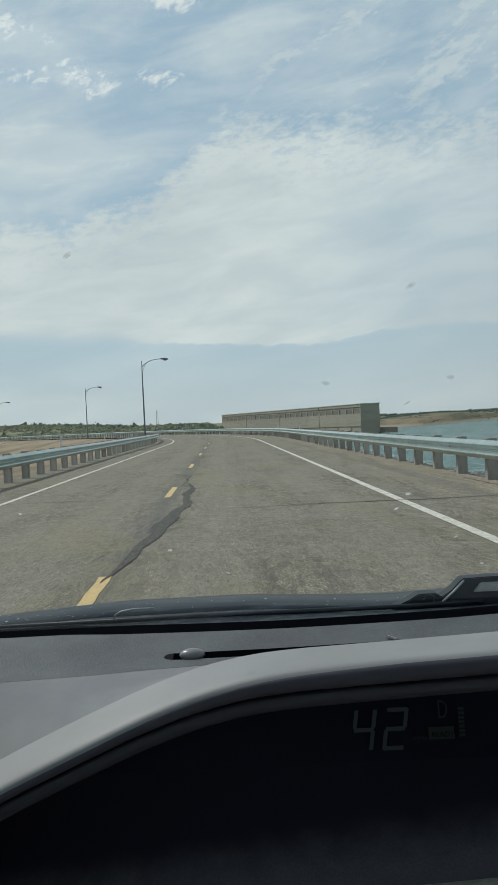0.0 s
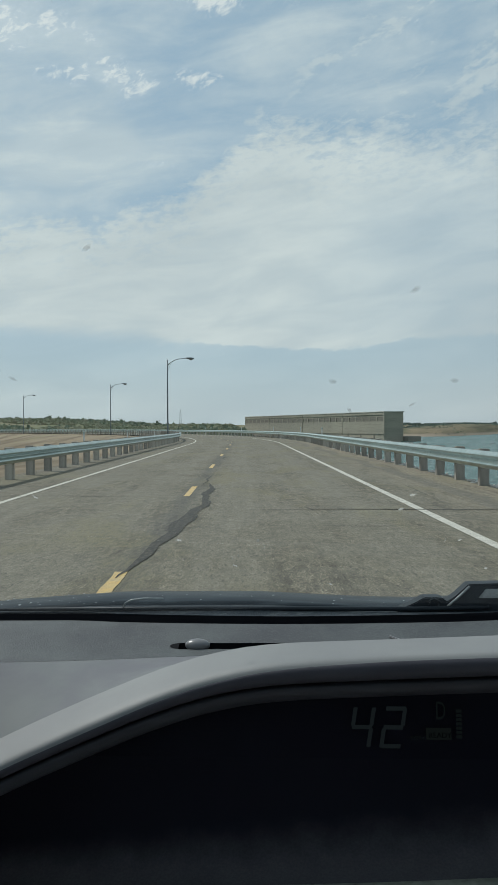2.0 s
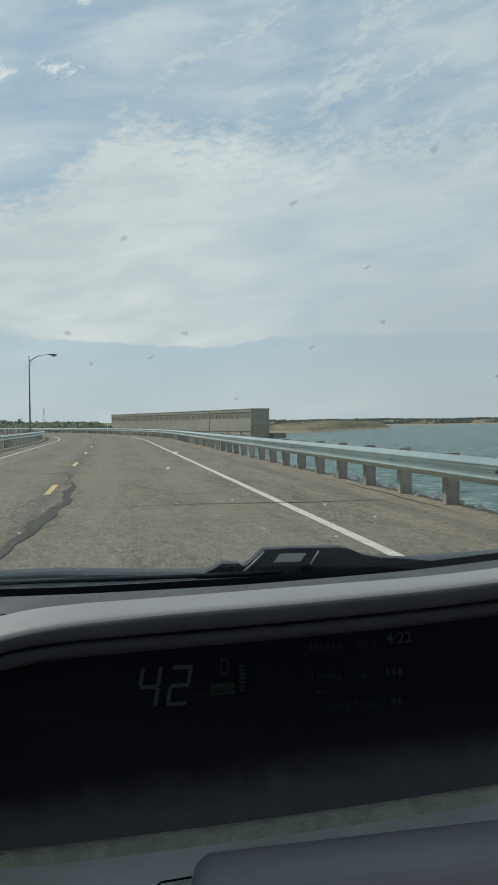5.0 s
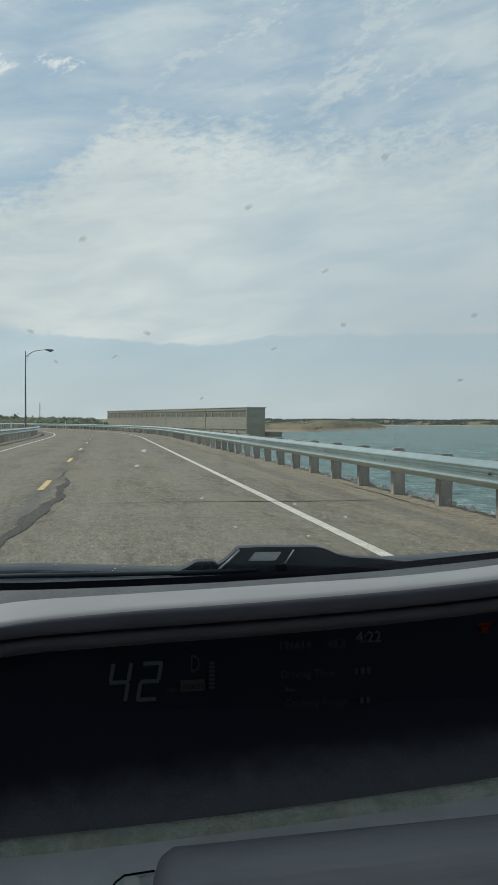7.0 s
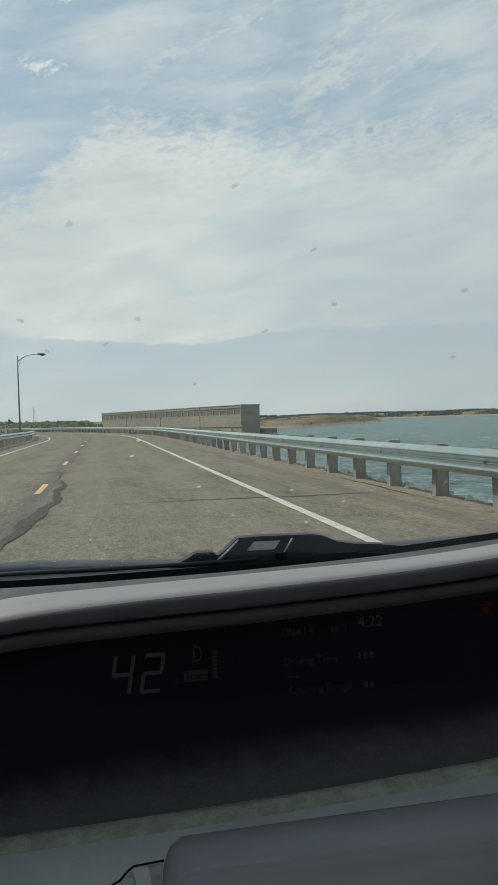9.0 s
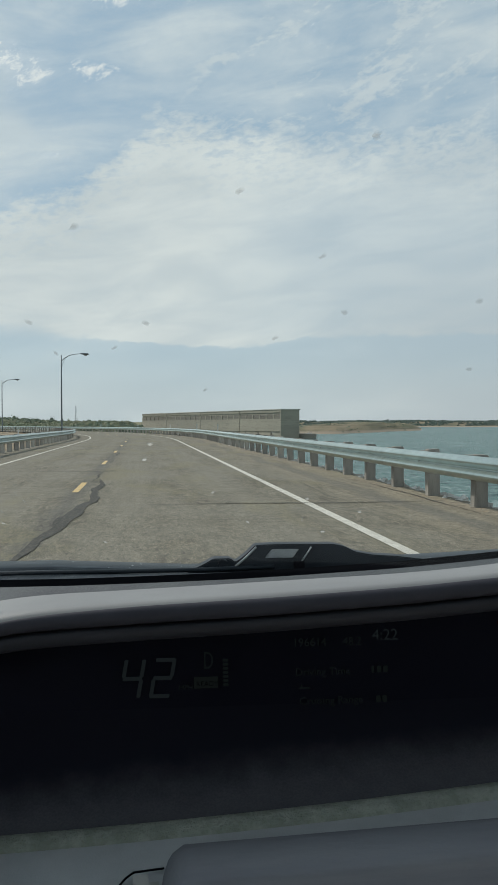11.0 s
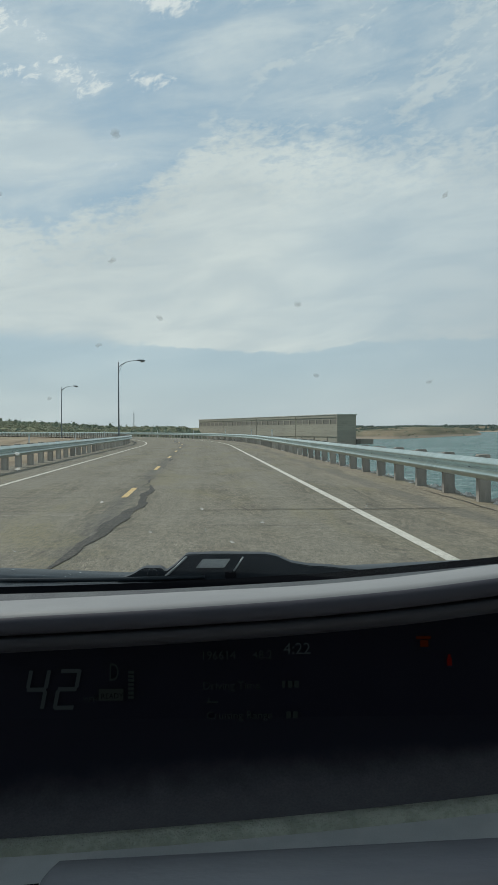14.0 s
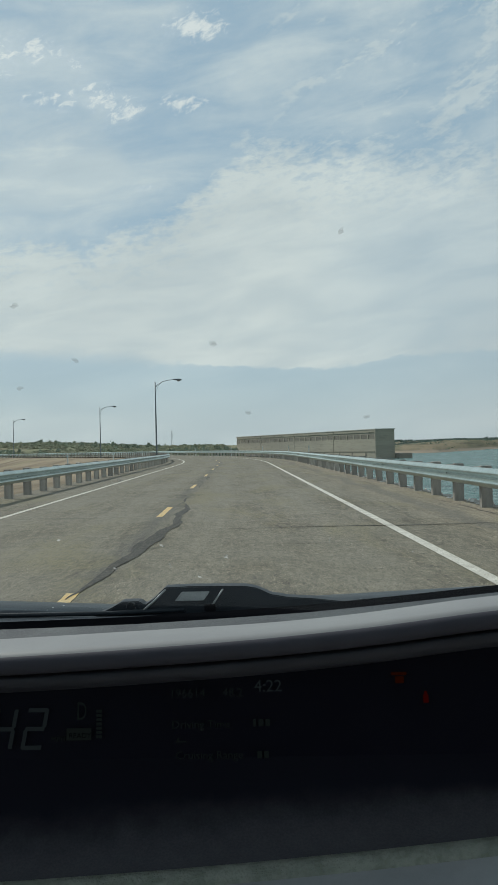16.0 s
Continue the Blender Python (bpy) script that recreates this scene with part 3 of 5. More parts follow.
def offset_from_road(x, y):
    """Signed metres to the right of the edge line, for arrays."""
    def straight(p, h, lo, hi):
        dx, dy = x - p[0], y - p[1]
        t = dx * along(h)[0] + dy * along(h)[1]
        o = dx * across(h)[0] + dy * across(h)[1]
        return np.where((t >= lo) & (t <= hi), o, 1e6)
    a = straight(START, HEAD, -1e5, S0)
    c = straight(P2, HEAD + TURN, 0.0, 1e5)
    dx, dy = x - PIVOT[0], y - PIVOT[1]
    r, h = np.hypot(dx, dy), np.arctan2(dy, dx)
    b = np.where((h >= HEAD) & (h <= HEAD + TURN), r - RADIUS, 1e6)
    out = a
    for o in (b, c):
        out = np.where(np.abs(o) < np.abs(out), o, out)
    return out


S_ALL = [-70 + 2.0 * i for i in range(int((S0 + RADIUS * TURN + 320) / 2))]
LEFT_EDGE, RIGHT_EDGE = -8.7, 2.5

# ---- ground, one sheet out to the horizon ----


def smooth01(a, lo, hi):
    t = np.clip((a - lo) / (hi - lo), 0, 1)
    return t * t * (3 - 2 * t)


def wave(x, y, seed, size):
    rng = np.random.RandomState(seed)
    out = 0
    for i in range(7):
        a, ph, f = rng.uniform(0, 6.28), rng.uniform(0, 6.28), 6.283 / size * 1.6 ** (i * 0.8)
        out = out + np.sin((x * np.cos(a) + y * np.sin(a)) * f + ph) / 1.35 ** i
    return out / 3


LAKE_Z = -8.0


def ground_height(x, y):
    off = offset_from_road(x, y)
    d = np.hypot(x, y)
    az = np.degrees(np.arctan2(-x, y))
    left = -0.14 - smooth01(-off, 8.9, 34.0) * 2.6 + 0.25 * wave(x, y, 3, 60) * smooth01(-off, 12, 40)
    right = -0.14 - np.clip((off - 2.5) / 2.3, 0, 12.0)
    z = np.where(off > 0, right, left)
    # green hills beyond the curve
    hills = smooth01(az, 8.6, 11.5) * smooth01(180 - np.abs(az), 20, 70)
    rise = -6.5 + 8.0 * smooth01(d, 330, 640) + smooth01(az, 14, 24) * 5.5 * smooth01(d, 340, 620) + 1.1 * wave(x, y, 5, 260) * smooth01(d, 350, 600)
    z = np.where(d > 60, z + (np.maximum(rise, z) - z) * hills * smooth01(d, 290, 370), z)
    # bluff across the water and the long far shore
    back = 330 * smooth01(-az, 2.5, 9.0) + 45 * wave(x, y, 14, 190)
    bluff = smooth01(az, -9.6, -8.2) * smooth01(-az, -3.5, 2.0) * smooth01(d, 650 + back, 790 + back) * (1 - smooth01(d, 1500, 1900))
    hump = -12 + bluff * (11.2 + 3.4 * smooth01(-np.abs(az + 5.2), -4.2, -0.6) * smooth01(d, 760, 980) + 1.0 * wave(x, y, 8, 150))
    far = -12 + (17.5 + 3.0 * wave(x, y, 11, 700)) * smooth01(d, 1900, 2500) * smooth01(az, -80, -50)
    sea = np.maximum(hump, far)
    open_water = (1 - hills) * smooth01(d, 250, 330)
    z = np.where(off > 0, np.maximum(z, sea), z + (np.maximum(sea, -12) - z) * open_water * (az < 20) * (off > -40))
    return z


def build_ground():
    azs = sorted(set([round(-180 + 3.0 * i, 3) for i in range(121)] + [round(-40 + 0.25 * i, 3) for i in range(321)]))
    rs = [1.5 * (4700 / 1.5) ** (i / 330) for i in range(331)]
    a = np.radians(np.array(azs))
    R, A = np.meshgrid(np.array(rs), a, indexing="ij")
    X, Y = -R * np.sin(A), R * np.cos(A)
    Z = ground_height(X, Y)
    rows = [list(zip(X[i].tolist(), Y[i].tolist(), Z[i].tolist())) for i in range(len(rs))]
    me = sheet(rows, GROUND, "ground")
    ob = new("ground", me)
    tagged(ob, "rolling prairie ground with red-brown field, scrub hills and lake bed", "ground", kind="structure")
    bed = bmesh.new()
    bmesh.ops.create_circle(bed, cap_ends=True, segments=24, radius=1.6, matrix=Matrix.Translation((0, 0, -0.14)))
    tagged(part("ground_under_car", bed, GROUND), "bare ground under the roadway", "ground", kind="structure")


build_ground()

rows = []
for i in range(40):
    r = 12 * (4800 / 12) ** (i / 39)
    rows.append([(-r * math.sin(radians(t)), r * math.cos(radians(t)), LAKE_Z) for t in range(-120, 61, 4)])
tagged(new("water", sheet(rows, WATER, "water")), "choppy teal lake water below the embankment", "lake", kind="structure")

# ---- road, lines and cracks ----


def ribbon(name, mat, s_list, o0, o1, z, wander=None, lanes=1, uv=False):
    verts, faces, uvs = [], [], []
    n = lanes + 1
    for s in s_list:
        w = wander(s) if wander else 0.0
        for j in range(n):
            o = o0 + (o1 - o0) * j / lanes
            verts.append(road(s, o + w, z))
            uvs.append((o + w, s))
    for i in range(len(s_list) - 1):
        for j in range(lanes):
            faces.append((i * n + j, i * n + j + 1, (i + 1) * n + j + 1, (i + 1) * n + j))
    me = mesh_of(name, verts, faces, mat)
    if uv:
        lay = me.uv_layers.new(name="UVMap")
        for lp in me.loops:
            lay.data[lp.index].uv = uvs[lp.vertex_index]
    return me


pavement = new("road", ribbon("road", ROAD, S_ALL, LEFT_EDGE, RIGHT_EDGE, 0.0, lanes=6, uv=True))
tagged(pavement, "two-lane chip-sealed asphalt road, worn and cracked", "road", kind="structure")
lines = [("edge_line_right", WHITE_LINE, -0.066, 0.066, "worn solid white edge line along the lake side"),
         ("edge_line_left", WHITE_LINE, -6.71, -6.6, "worn solid white edge line along the field side")]
for n_, m_, a_, b_, l_ in lines:
    tagged(new(n_, ribbon(n_, m_, S_ALL, a_, b_, 0.005)), l_, "road line", kind="structure")


def centre_dashes():
    rng = random.Random(4)
    s = -45.0
    while s < 300:
        pts = [s + 0.24 * i for i in range(11)]
        ob = new("centre_dash", ribbon("centre_dash", YELLOW_LINE, pts, -3.71, -3.60, 0.005, wander=lambda q: 0.006 * math.sin(q * 9)))
        tagged(ob, "faded yellow centre dash painted on the road", "road line", "centre dashes", "structure")
        s += 10.05 + rng.uniform(-0.05, 0.05)


centre_dashes()


def crack(name, pts, width, label):
    """A poured strip of sealer along pts of (s, off), its width and line drifting slowly."""
    rng = random.Random(len(pts) * 7 + int(width * 1000) + int(pts[0][0] * 10))
    fine = []
    for (s0, o0), (s1, o1) in zip(pts, pts[1:]):
        n = max(2, int(math.hypot(s1 - s0, o1 - o0) / 0.12))
        fine += [(s0 + (s1 - s0) * (i / n), o0 + (o1 - o0) * (i / n)) for i in range(n)]
    fine.append(pts[-1])
    for _ in range(3):
        fine = [fine[0]] + [((a[0] + 2 * b[0] + c[0]) / 4, (a[1] + 2 * b[1] + c[1]) / 4) for a, b, c in zip(fine, fine[1:], fine[2:])] + [fine[-1]]
    verts, ws, wo, wv = [], 0.0, 0.0, 1.0
    for i, (s, o) in enumerate(fine):
        s1, o1 = fine[min(i + 1, len(fine) - 1)]
        s0, o0 = fine[max(i - 1, 0)]
        ds, do = s1 - s0, o1 - o0
        ln = math.hypot(ds, do) or 1
        ws, wo = ws * 0.9 + rng.uniform(-0.016, 0.016), wo * 0.9 + rng.uniform(-0.014, 0.014)
        wv = min(1.5, max(0.7 if width > 0.11 else 0.25, wv + rng.uniform(-0.18, 0.18)))
        w = width * wv * min(1.0, 0.1 + i / 24, 0.1 + (len(fine) - 1 - i) / 24)
        verts += [road(s + ws + do / ln * w / 2, o + wo - ds / ln * w / 2, 0.008), road(s + ws - do / ln * w / 2, o + wo + ds / ln * w / 2, 0.008)]
    faces = [(2 * i, 2 * i + 1, 2 * i + 3, 2 * i + 2) for i in range(len(fine) - 1)]
    tagged(new(name, mesh_of(name, verts, faces, TAR)), label, "road crack", "sealed road cracks", "structure")


for s_, o0_, o1_ in ((10.6, -2.7, -0.3), (12.6, -3.2, 2.3), (15.2, -7.0, -3.6), (17.4, -1.2, 2.5), (21.5, -7.0, -1.5), (26.8, -3.3, 2.2), (33.0, -6.6, 1.0), (44.0, -7.0, 2.0), (58.0, -7, 1.5)):
    crack("tar_strip", [(s_, o0_), (s_ + 0.12, (o0_ * 2 + o1_) / 3), (s_ - 0.05, (o0_ + 2 * o1_) / 3), (s_ + 0.1, o1_)], 0.06, "thin sealed crack running across the asphalt road")
for pts_ in ([(14.2, 0.62), (17.5, 0.75), (20.0, 0.62)], [(23.0, 1.7), (30.0, 1.9), (34.0, 1.8)], [(10.0, 1.9), (13.5, 2.05), (18.0, 1.95)]):
    crack("tar_strip", pts_, 0.022, "thin ragged crack along the gravelly shoulder")


def centre_joint():
    """The broken joint between the lanes: a ragged seam with many short cracks across it."""
    rng = random.Random(31)
    crack("tar_strip", [(7.2, -3.66), (8.2, -3.56), (9.2, -3.55), (10.0, -3.40), (10.9, -3.46), (11.8, -3.33), (12.8, -3.38), (13.6, -3.22), (14.6, -3.30), (15.6, -3.34), (16.8, -3.26), (18.4, -3.40)], 0.15, "broad dark poured sealer strip beside the centre dashes")
    for a, b in ((17.6, 21.8), (25.5, 29.0), (31.0, 35.5)):
        n = int((b - a) / 0.5)
        crack("tar_strip", [(a + (b - a) * i / n, -3.46 + rng.uniform(-0.05, 0.05)) for i in range(n + 1)], 0.07, "broad ragged sealer strip along the road's centre joint")
    s = 8.6
    while s < 24:
        o = -3.42 + rng.uniform(-0.18, 0.18)
        w = rng.uniform(0.12, 0.38)
        crack("tar_strip", [(s, o - w), (s + rng.uniform(-0.1, 0.1), o), (s + rng.uniform(-0.12, 0.12), o + w * 0.8)], rng.uniform(0.02, 0.04), "short dark crack across the road's centre joint")
        s += rng.uniform(0.25, 0.7)


centre_joint()

# ---- guardrails ----


def beam_mesh():
    """A W-beam panel two post bays long, x along, y towards the road."""
    prof = []
    for i in range(33):
        z = -0.155 + 0.31 * i / 32
        ridge = 0.5 - 0.5 * math.cos(2 * math.pi * min(1.0, abs(z) / 0.158))
        prof.append((0.004 + 0.079 * ridge ** 0.8, z))
    back = [(a - 0.006, b) for a, b in reversed(prof)]
    ring = prof + back
    xs = (-1.965, -1.81, -1.79, 1.81, 1.965)
    verts = [(x, a + (0.002 if x < -1.8 else 0.0), b) for x in xs for a, b in ring]
    n = len(ring)
    verts = [(x, y * 1.1, z * 1.09) for x, y, z in verts]
    faces = [(i * n + j, i * n + (j + 1) % n, (i + 1) * n + (j + 1) % n, (i + 1) * n + j) for i in range(len(xs) - 1) for j in range(n)]
    return mesh_of("beam", verts, faces, GALVANISED, True)


def post_mesh():
    bm = box(0.17, 0.20, 1.30, 0, 0, 0.112, 0.012)
    bmesh.ops.recalc_face_normals(bm, faces=bm.faces)
    me = bpy.data.meshes.new("post")
    bm.to_mesh(me), bm.free()
    me.materials.append(POST_WOOD)
    return me


def simple_mesh(name, bm, mat):
    bmesh.ops.recalc_face_normals(bm, faces=bm.faces)
    me = bpy.data.meshes.new(name)
    bm.to_mesh(me), bm.free()
    me.materials.append(mat)
    return me


BEAM, POST = beam_mesh(), post_mesh()
BLOCK = simple_mesh("block", box(0.14, 0.12, 0.34, 0, 0, 0, 0.01), POST_WOOD)
BOLTS = simple_mesh("bolt", [b for b in [bmesh.new()] if [box(0.022, 0.018, 0.022, 0, 0, 0, 0.005, b)]][0], BOLT)


def guardrail(name, off, side, s_from, s_to, label):
    """side: +1 when the road lies to its left."""
    root = thing(name, pose(*road(s_from, off), 0, 0, math.degrees(road_heading(s_from))), label, "guardrail")
    inv = root.matrix_world.inverted()
    rng = random.Random(int(off * 10))

    def put(nm, data, s, o, z, tip=0.0):
        ob = new(nm, data)
        ob.parent = root
        h = math.degrees(road_heading(s)) + (90 if side > 0 else -90)
        ob.matrix_local = inv @ pose(*road(s, o, z), rng.uniform(-tip, tip), rng.uniform(-tip, tip), h)
    s, i = s_from, 0
    while s < s_to:
        put("post", POST, s, off + 0.12 * side, 0.0 + rng.uniform(-0.015, 0.015), 1.2)
        if s < 70:
            put("block", BLOCK, s, off - 0.035 * side, 0.58, 0.5)
        if i % 2 == 0:
            put("beam", BEAM, s, off - 0.10 * side, 0.578)
            if s < 60:
                for ds, dz in ((-1.96, 0.045), (-1.85, 0.045), (-1.96, -0.115), (-1.85, -0.115), (0.0, 0.0)):
                    put("bolt", BOLTS, s + ds, off - (0.125 if dz else 0.118) * side, 0.578 + dz)
        s, i = s + 1.905, i + 1
    return root


guardrail("guardrail", 2.2, 1, -16.89, 340, "galvanised W-beam guardrail on wooden posts along the lake shoulder")
guardrail("guardrail", -8.15, -1, -16.0, 320, "galvanised W-beam guardrail on wooden posts along the field side")

# ---- street lamps on the field side ----


def street_lamp():
    root = thing("street_lamp", Matrix(), "tall dark tapered steel street lamp with curved arm", "street lamp", "street lamps along the road")
    pole = part("pole", tube([(0, 0, -3.2), (0, 0, 0), (0, 0, 4.5), (0, 0, 8.75)], [0.105, 0.10, 0.08, 0.058], 16), POLE_STEEL, root)
    part("cap", tube([(0, 0, 8.75), (0, 0, 8.82), (0, 0, 8.9)], [0.058, 0.055, 0.02], 12), POLE_STEEL, pole)
    arm = [(0.05, 0, 8.25), (0.35, 0, 8.55), (0.8, 0, 8.82), (1.3, 0, 8.97), (1.9, 0, 9.05), (2.15, 0, 9.06)]
    part("arm", tube(arm, [0.045, 0.042, 0.038, 0.034, 0.032, 0.03], 10), POLE_STEEL, root)
    part("brace", tube([(0.06, 0, 7.4), (0.12, 0, 7.85), (0.35, 0, 8.35), (0.75, 0, 8.78)], [0.018] * 4, 8), POLE_STEEL, root)
    bm = bmesh.new()
    prof = [(2.05, 0.05, 0.05, 9.07), (2.2, 0.09, 0.09, 9.07), (2.45, 0.16, 0.12, 9.05), (2.75, 0.19, 0.13, 9.03), (2.95, 0.15, 0.10, 9.03), (3.03, 0.04, 0.03, 9.03)]
    rings = [[bm.verts.new((x, w * math.cos(t), z + (h if math.sin(t) > 0 else h * 0.8) * math.sin(t))) for t in (6.2832 * j / 14 for j in range(14))] for x, w, h, z in prof]
    for r, q in zip(rings, rings[1:]):
        for j in range(14):
            bm.faces.new((r[j], r[(j + 1) % 14], q[(j + 1) % 14], q[j])).smooth = True
    bm.faces.new(rings[0]), bm.faces.new(rings[-1])
    head = part("lamp_head", bm, POLE_STEEL, root, "cobra-head lamp housing")
    bm = bmesh.new()
    bmesh.ops.create_uvsphere(bm, u_segments=14, v_segments=8, radius=1.0, matrix=Matrix.Translation((2.68, 0, 8.95)) @ Matrix.Diagonal((0.2, 0.14, 0.11, 1)))
    part("lens", bm, LENS_GLASS, head)
    return root


lamp = street_lamp()
LAMPS = [(95.0, -8.9), (153.0, -8.9), (212.0, -8.9), (270.0, -8.9)]
for i, (s, o) in enumerate(LAMPS):
    m = pose(*road(s, o, 0.0), 0, 0, math.degrees(road_heading(s)))
    if i == 0:
        lamp.matrix_world = m
    else:
        copy_thing(lamp, m)

# ---- marker posts behind the rail ----


def marker_post():
    root = thing("marker_post", Matrix(), "thin white roadside marker post behind the guardrail", "marker post", "marker posts")
    part("stake", box(0.07, 0.02, 1.5, 0, 0, 0.55, 0.004), MARKER_WHITE, root)
    part("reflector", box(0.075, 0.012, 0.10, 0, -0.014, 1.2, 0.003), GALVANISED, root)
    return root


first = marker_post()
for i, s in enumerate((58, 74, 92, 112, 134)):
    m = pose(*road(s, 2.75, -0.1), 0, 0, math.degrees(road_heading(s)))
    if i:
        copy_thing(first, m)
    else:
        first.matrix_world = m

for s in (36, 49, 64):
    copy_thing(first, pose(*road(s, -9.6, -0.2), 0, 0, math.degrees(road_heading(s))))


def lattice_mast():
    root = thing("lattice_mast", pose(-182, 690, 4.5), "thin grey lattice mast standing among hillside scrub", "mast")
    for a in (0.5, 2.6, 4.7):
        part("leg", tube([(1.3 * math.cos(a), 1.3 * math.sin(a), -1.5), (0.25 * math.cos(a), 0.25 * math.sin(a), 12)], [0.10, 0.08], 6), POLE_STEEL, root)
    for z in (1.5, 4.0, 6.5, 9.0, 11.0):
        r = 1.2 - 0.078 * z
        for a, b in ((0.5, 2.6), (2.6, 4.7), (4.7, 6.783)):
            part("cross_brace", tube([(r * math.cos(a), r * math.sin(a), z), (r * math.cos(b), r * math.sin(b), z)], [0.05, 0.05], 5), POLE_STEEL, root)


lattice_mast()

# ---- the long concrete intake building out in the lake ----


def intake_building():
    near, far = Vector((-5.5, 500.0, 0)), Vector((-130.8, 721.0, 0))
    d = (far - near).normalized()
    turn = math.degrees(math.atan2(d.y, d.x))
    root = thing("intake_building", pose(near.x, near.y, 0, 0, 0, turn), "long tan concrete dam intake building standing in the lake", "building")
    length, deep, top, base = (far - near).length, 13.5, 10.7, -13.0
    # x runs along the long face, which looks towards +y
    bays, x0 = (57.3, 66.7, 69.6, 60.4), 0.0
    wall = part("wall", box(length, deep - 0.8, top - 1.0 - base, length / 2, -deep / 2, (top - 1.0 + base) / 2), CONCRETE, root)
    part("roof", box(length + 0.6, deep + 0.5, 0.55, length / 2, -deep / 2, top - 0.72, 0.1), ROOF_EDGE, root, "pale flat roof slab")
    for i, b in enumerate(bays):
        n = (6, 7, 7, 6)[i]
        # facing of the bay: sill band below, lintel above, piers between recessed louvres
        part("facing_panel", box(b - 0.7, 0.4, 3.0 - base, x0 + b / 2, -0.2, (3.0 + base) / 2 + 1.2, 0.05), CONCRETE, root)
        part("ledge", box(b - 0.7, 0.5, 0.5, x0 + b / 2, 0.1, -3.4, 0.08), CONCRETE, root)
        part("lintel", box(b - 0.7, 0.4, 1.6, x0 + b / 2, -0.2, top - 1.8, 0.05), CONCRETE, root)
        step = (b - 0.7) / n
        for j in range(n + 1):
            w = 1.3 if 0 < j < n else 0.8
            part("pier", box(w, 0.4, 2.9, x0 + 0.35 + step * j + (w / 2 if j == 0 else -w / 2 if j == n else 0), -0.2, 5.55, 0.04), CONCRETE, root)
        for j in range(n):
            lv = part("louvre", box(step - 1.2, 0.1, 2.9, x0 + 0.35 + step * (j + 0.5), -0.36, 5.55), RECESS, root)
            for q in range(2):
                part("slat", box(step - 1.3, 0.08, 0.3, x0 + 0.35 + step * (j + 0.5), -0.3, 4.8 + 1.2 * q), CONCRETE_DARK, lv)
        for j in range(3 if i == 0 else 2):
            part("gate_port", box(1.6, 0.5, 2.2, x0 + b * (j + 0.7) / 3.2, -0.05, -5.2, 0.1), RECESS, root)
        x0 += b
        if i < 3:
            part("expansion_joint", box(0.7, 0.2, top - 1.0 - base, x0, -0.35, (top - 1.0 + base) / 2), RECESS, root)
    part("corner_pier", box(0.9, 0.9, top - 1.0 - base, 0.1, -0.25, (top - 1.0 + base) / 2, 0.06), CONCRETE, root)
    part("annex", box(14, 9, 8.5, 2.0, -deep - 4.4, -9.2, 0.2), CONCRETE_DARK, root, "low concrete annex at the waterline")
    part("deck", box(length * 0.9, 3.0, 0.7, length / 2, 1.6, -6.4, 0.1), CONCRETE, root)
    return root


intake_building()

# ---- riprap and dry grass under the lake-side rail, scrub and trees on the hills ----


def chunk(rng, size):
    """A few-sided rough stone: 8 corners pushed about."""
    vs = []
    for x in (-1, 1):
        for y in (-1, 1):
            for z in (-1, 1):
                k = rng.uniform(0.55, 1.0)
                vs.append(Vector((x * k, y * k, z * k * 0.7)) * size)
    m = Euler((rng.uniform(0, 6), rng.uniform(0, 6), rng.uniform(0, 6))).to_matrix()
    return [m @ v for v in vs], [(0, 1, 3, 2), (4, 6, 7, 5), (0, 4, 5, 1), (2, 3, 7, 6), (0, 2, 6, 4), (1, 5, 7, 3)]


def scatter(name, makers, mat, label, category, smooth=False):
    verts, faces = [], []
    for vs, fs in makers:
        b = len(verts)
        verts += vs
        faces += [tuple(b + i for i in f) for f in fs]
    ob = new(name, mesh_of(name, verts, faces, mat, smooth))
    return tagged(ob, label, category, kind="stuff")


def riprap():
    rng = random.Random(9)
    for _ in range(11000):
        s = rng.uniform(4, 52) if rng.random() < 0.7 else rng.uniform(40, 150)
        o = rng.gauss(2.66, 0.13) if rng.random() < 0.5 else 2.46 + rng.random() ** 2.4 * 9
        vs, fs = chunk(rng, rng.uniform(0.018, 0.062) * (1.7 if rng.random() < 0.10 else 1.0))
        c = road(s, o)
        c.z = -0.07 - max(0.0, o - 2.5) / 2.3 + 0.03
        yield [v + c for v in vs], fs


scatter("riprap", riprap(), ROCK, "loose grey riprap stones on the bank below the guardrail", "stones")


def grass():
    rng = random.Random(10)
    for _ in range(5200):
        s = rng.uniform(3, 60) if rng.random() < 0.75 else rng.uniform(60, 140)
        o = rng.gauss(2.75, 0.28)
        if math.sin(s * 0.9) + math.sin(s * 0.37 + 1) < -0.5 or o < 2.4:
            continue
        c = road(s, o)
        c.z = -0.14 - max(0, o - 2.5) / 2.3
        h, a = rng.uniform(0.04, 0.19), rng.uniform(0, 6.28)
        w, lean = 0.012, Vector((rng.uniform(-1, 1), rng.uniform(-1, 1), 0)) * h * 0.35
        e = Vector((math.cos(a), math.sin(a), 0)) * w
        yield [c - e, c + e, c + lean + Vector((0, 0, h))], [(0, 1, 2)]


scatter("dry_grass", grass(), DRY_GRASS, "sparse dry brown grass at the foot of the guardrail posts", "grass")


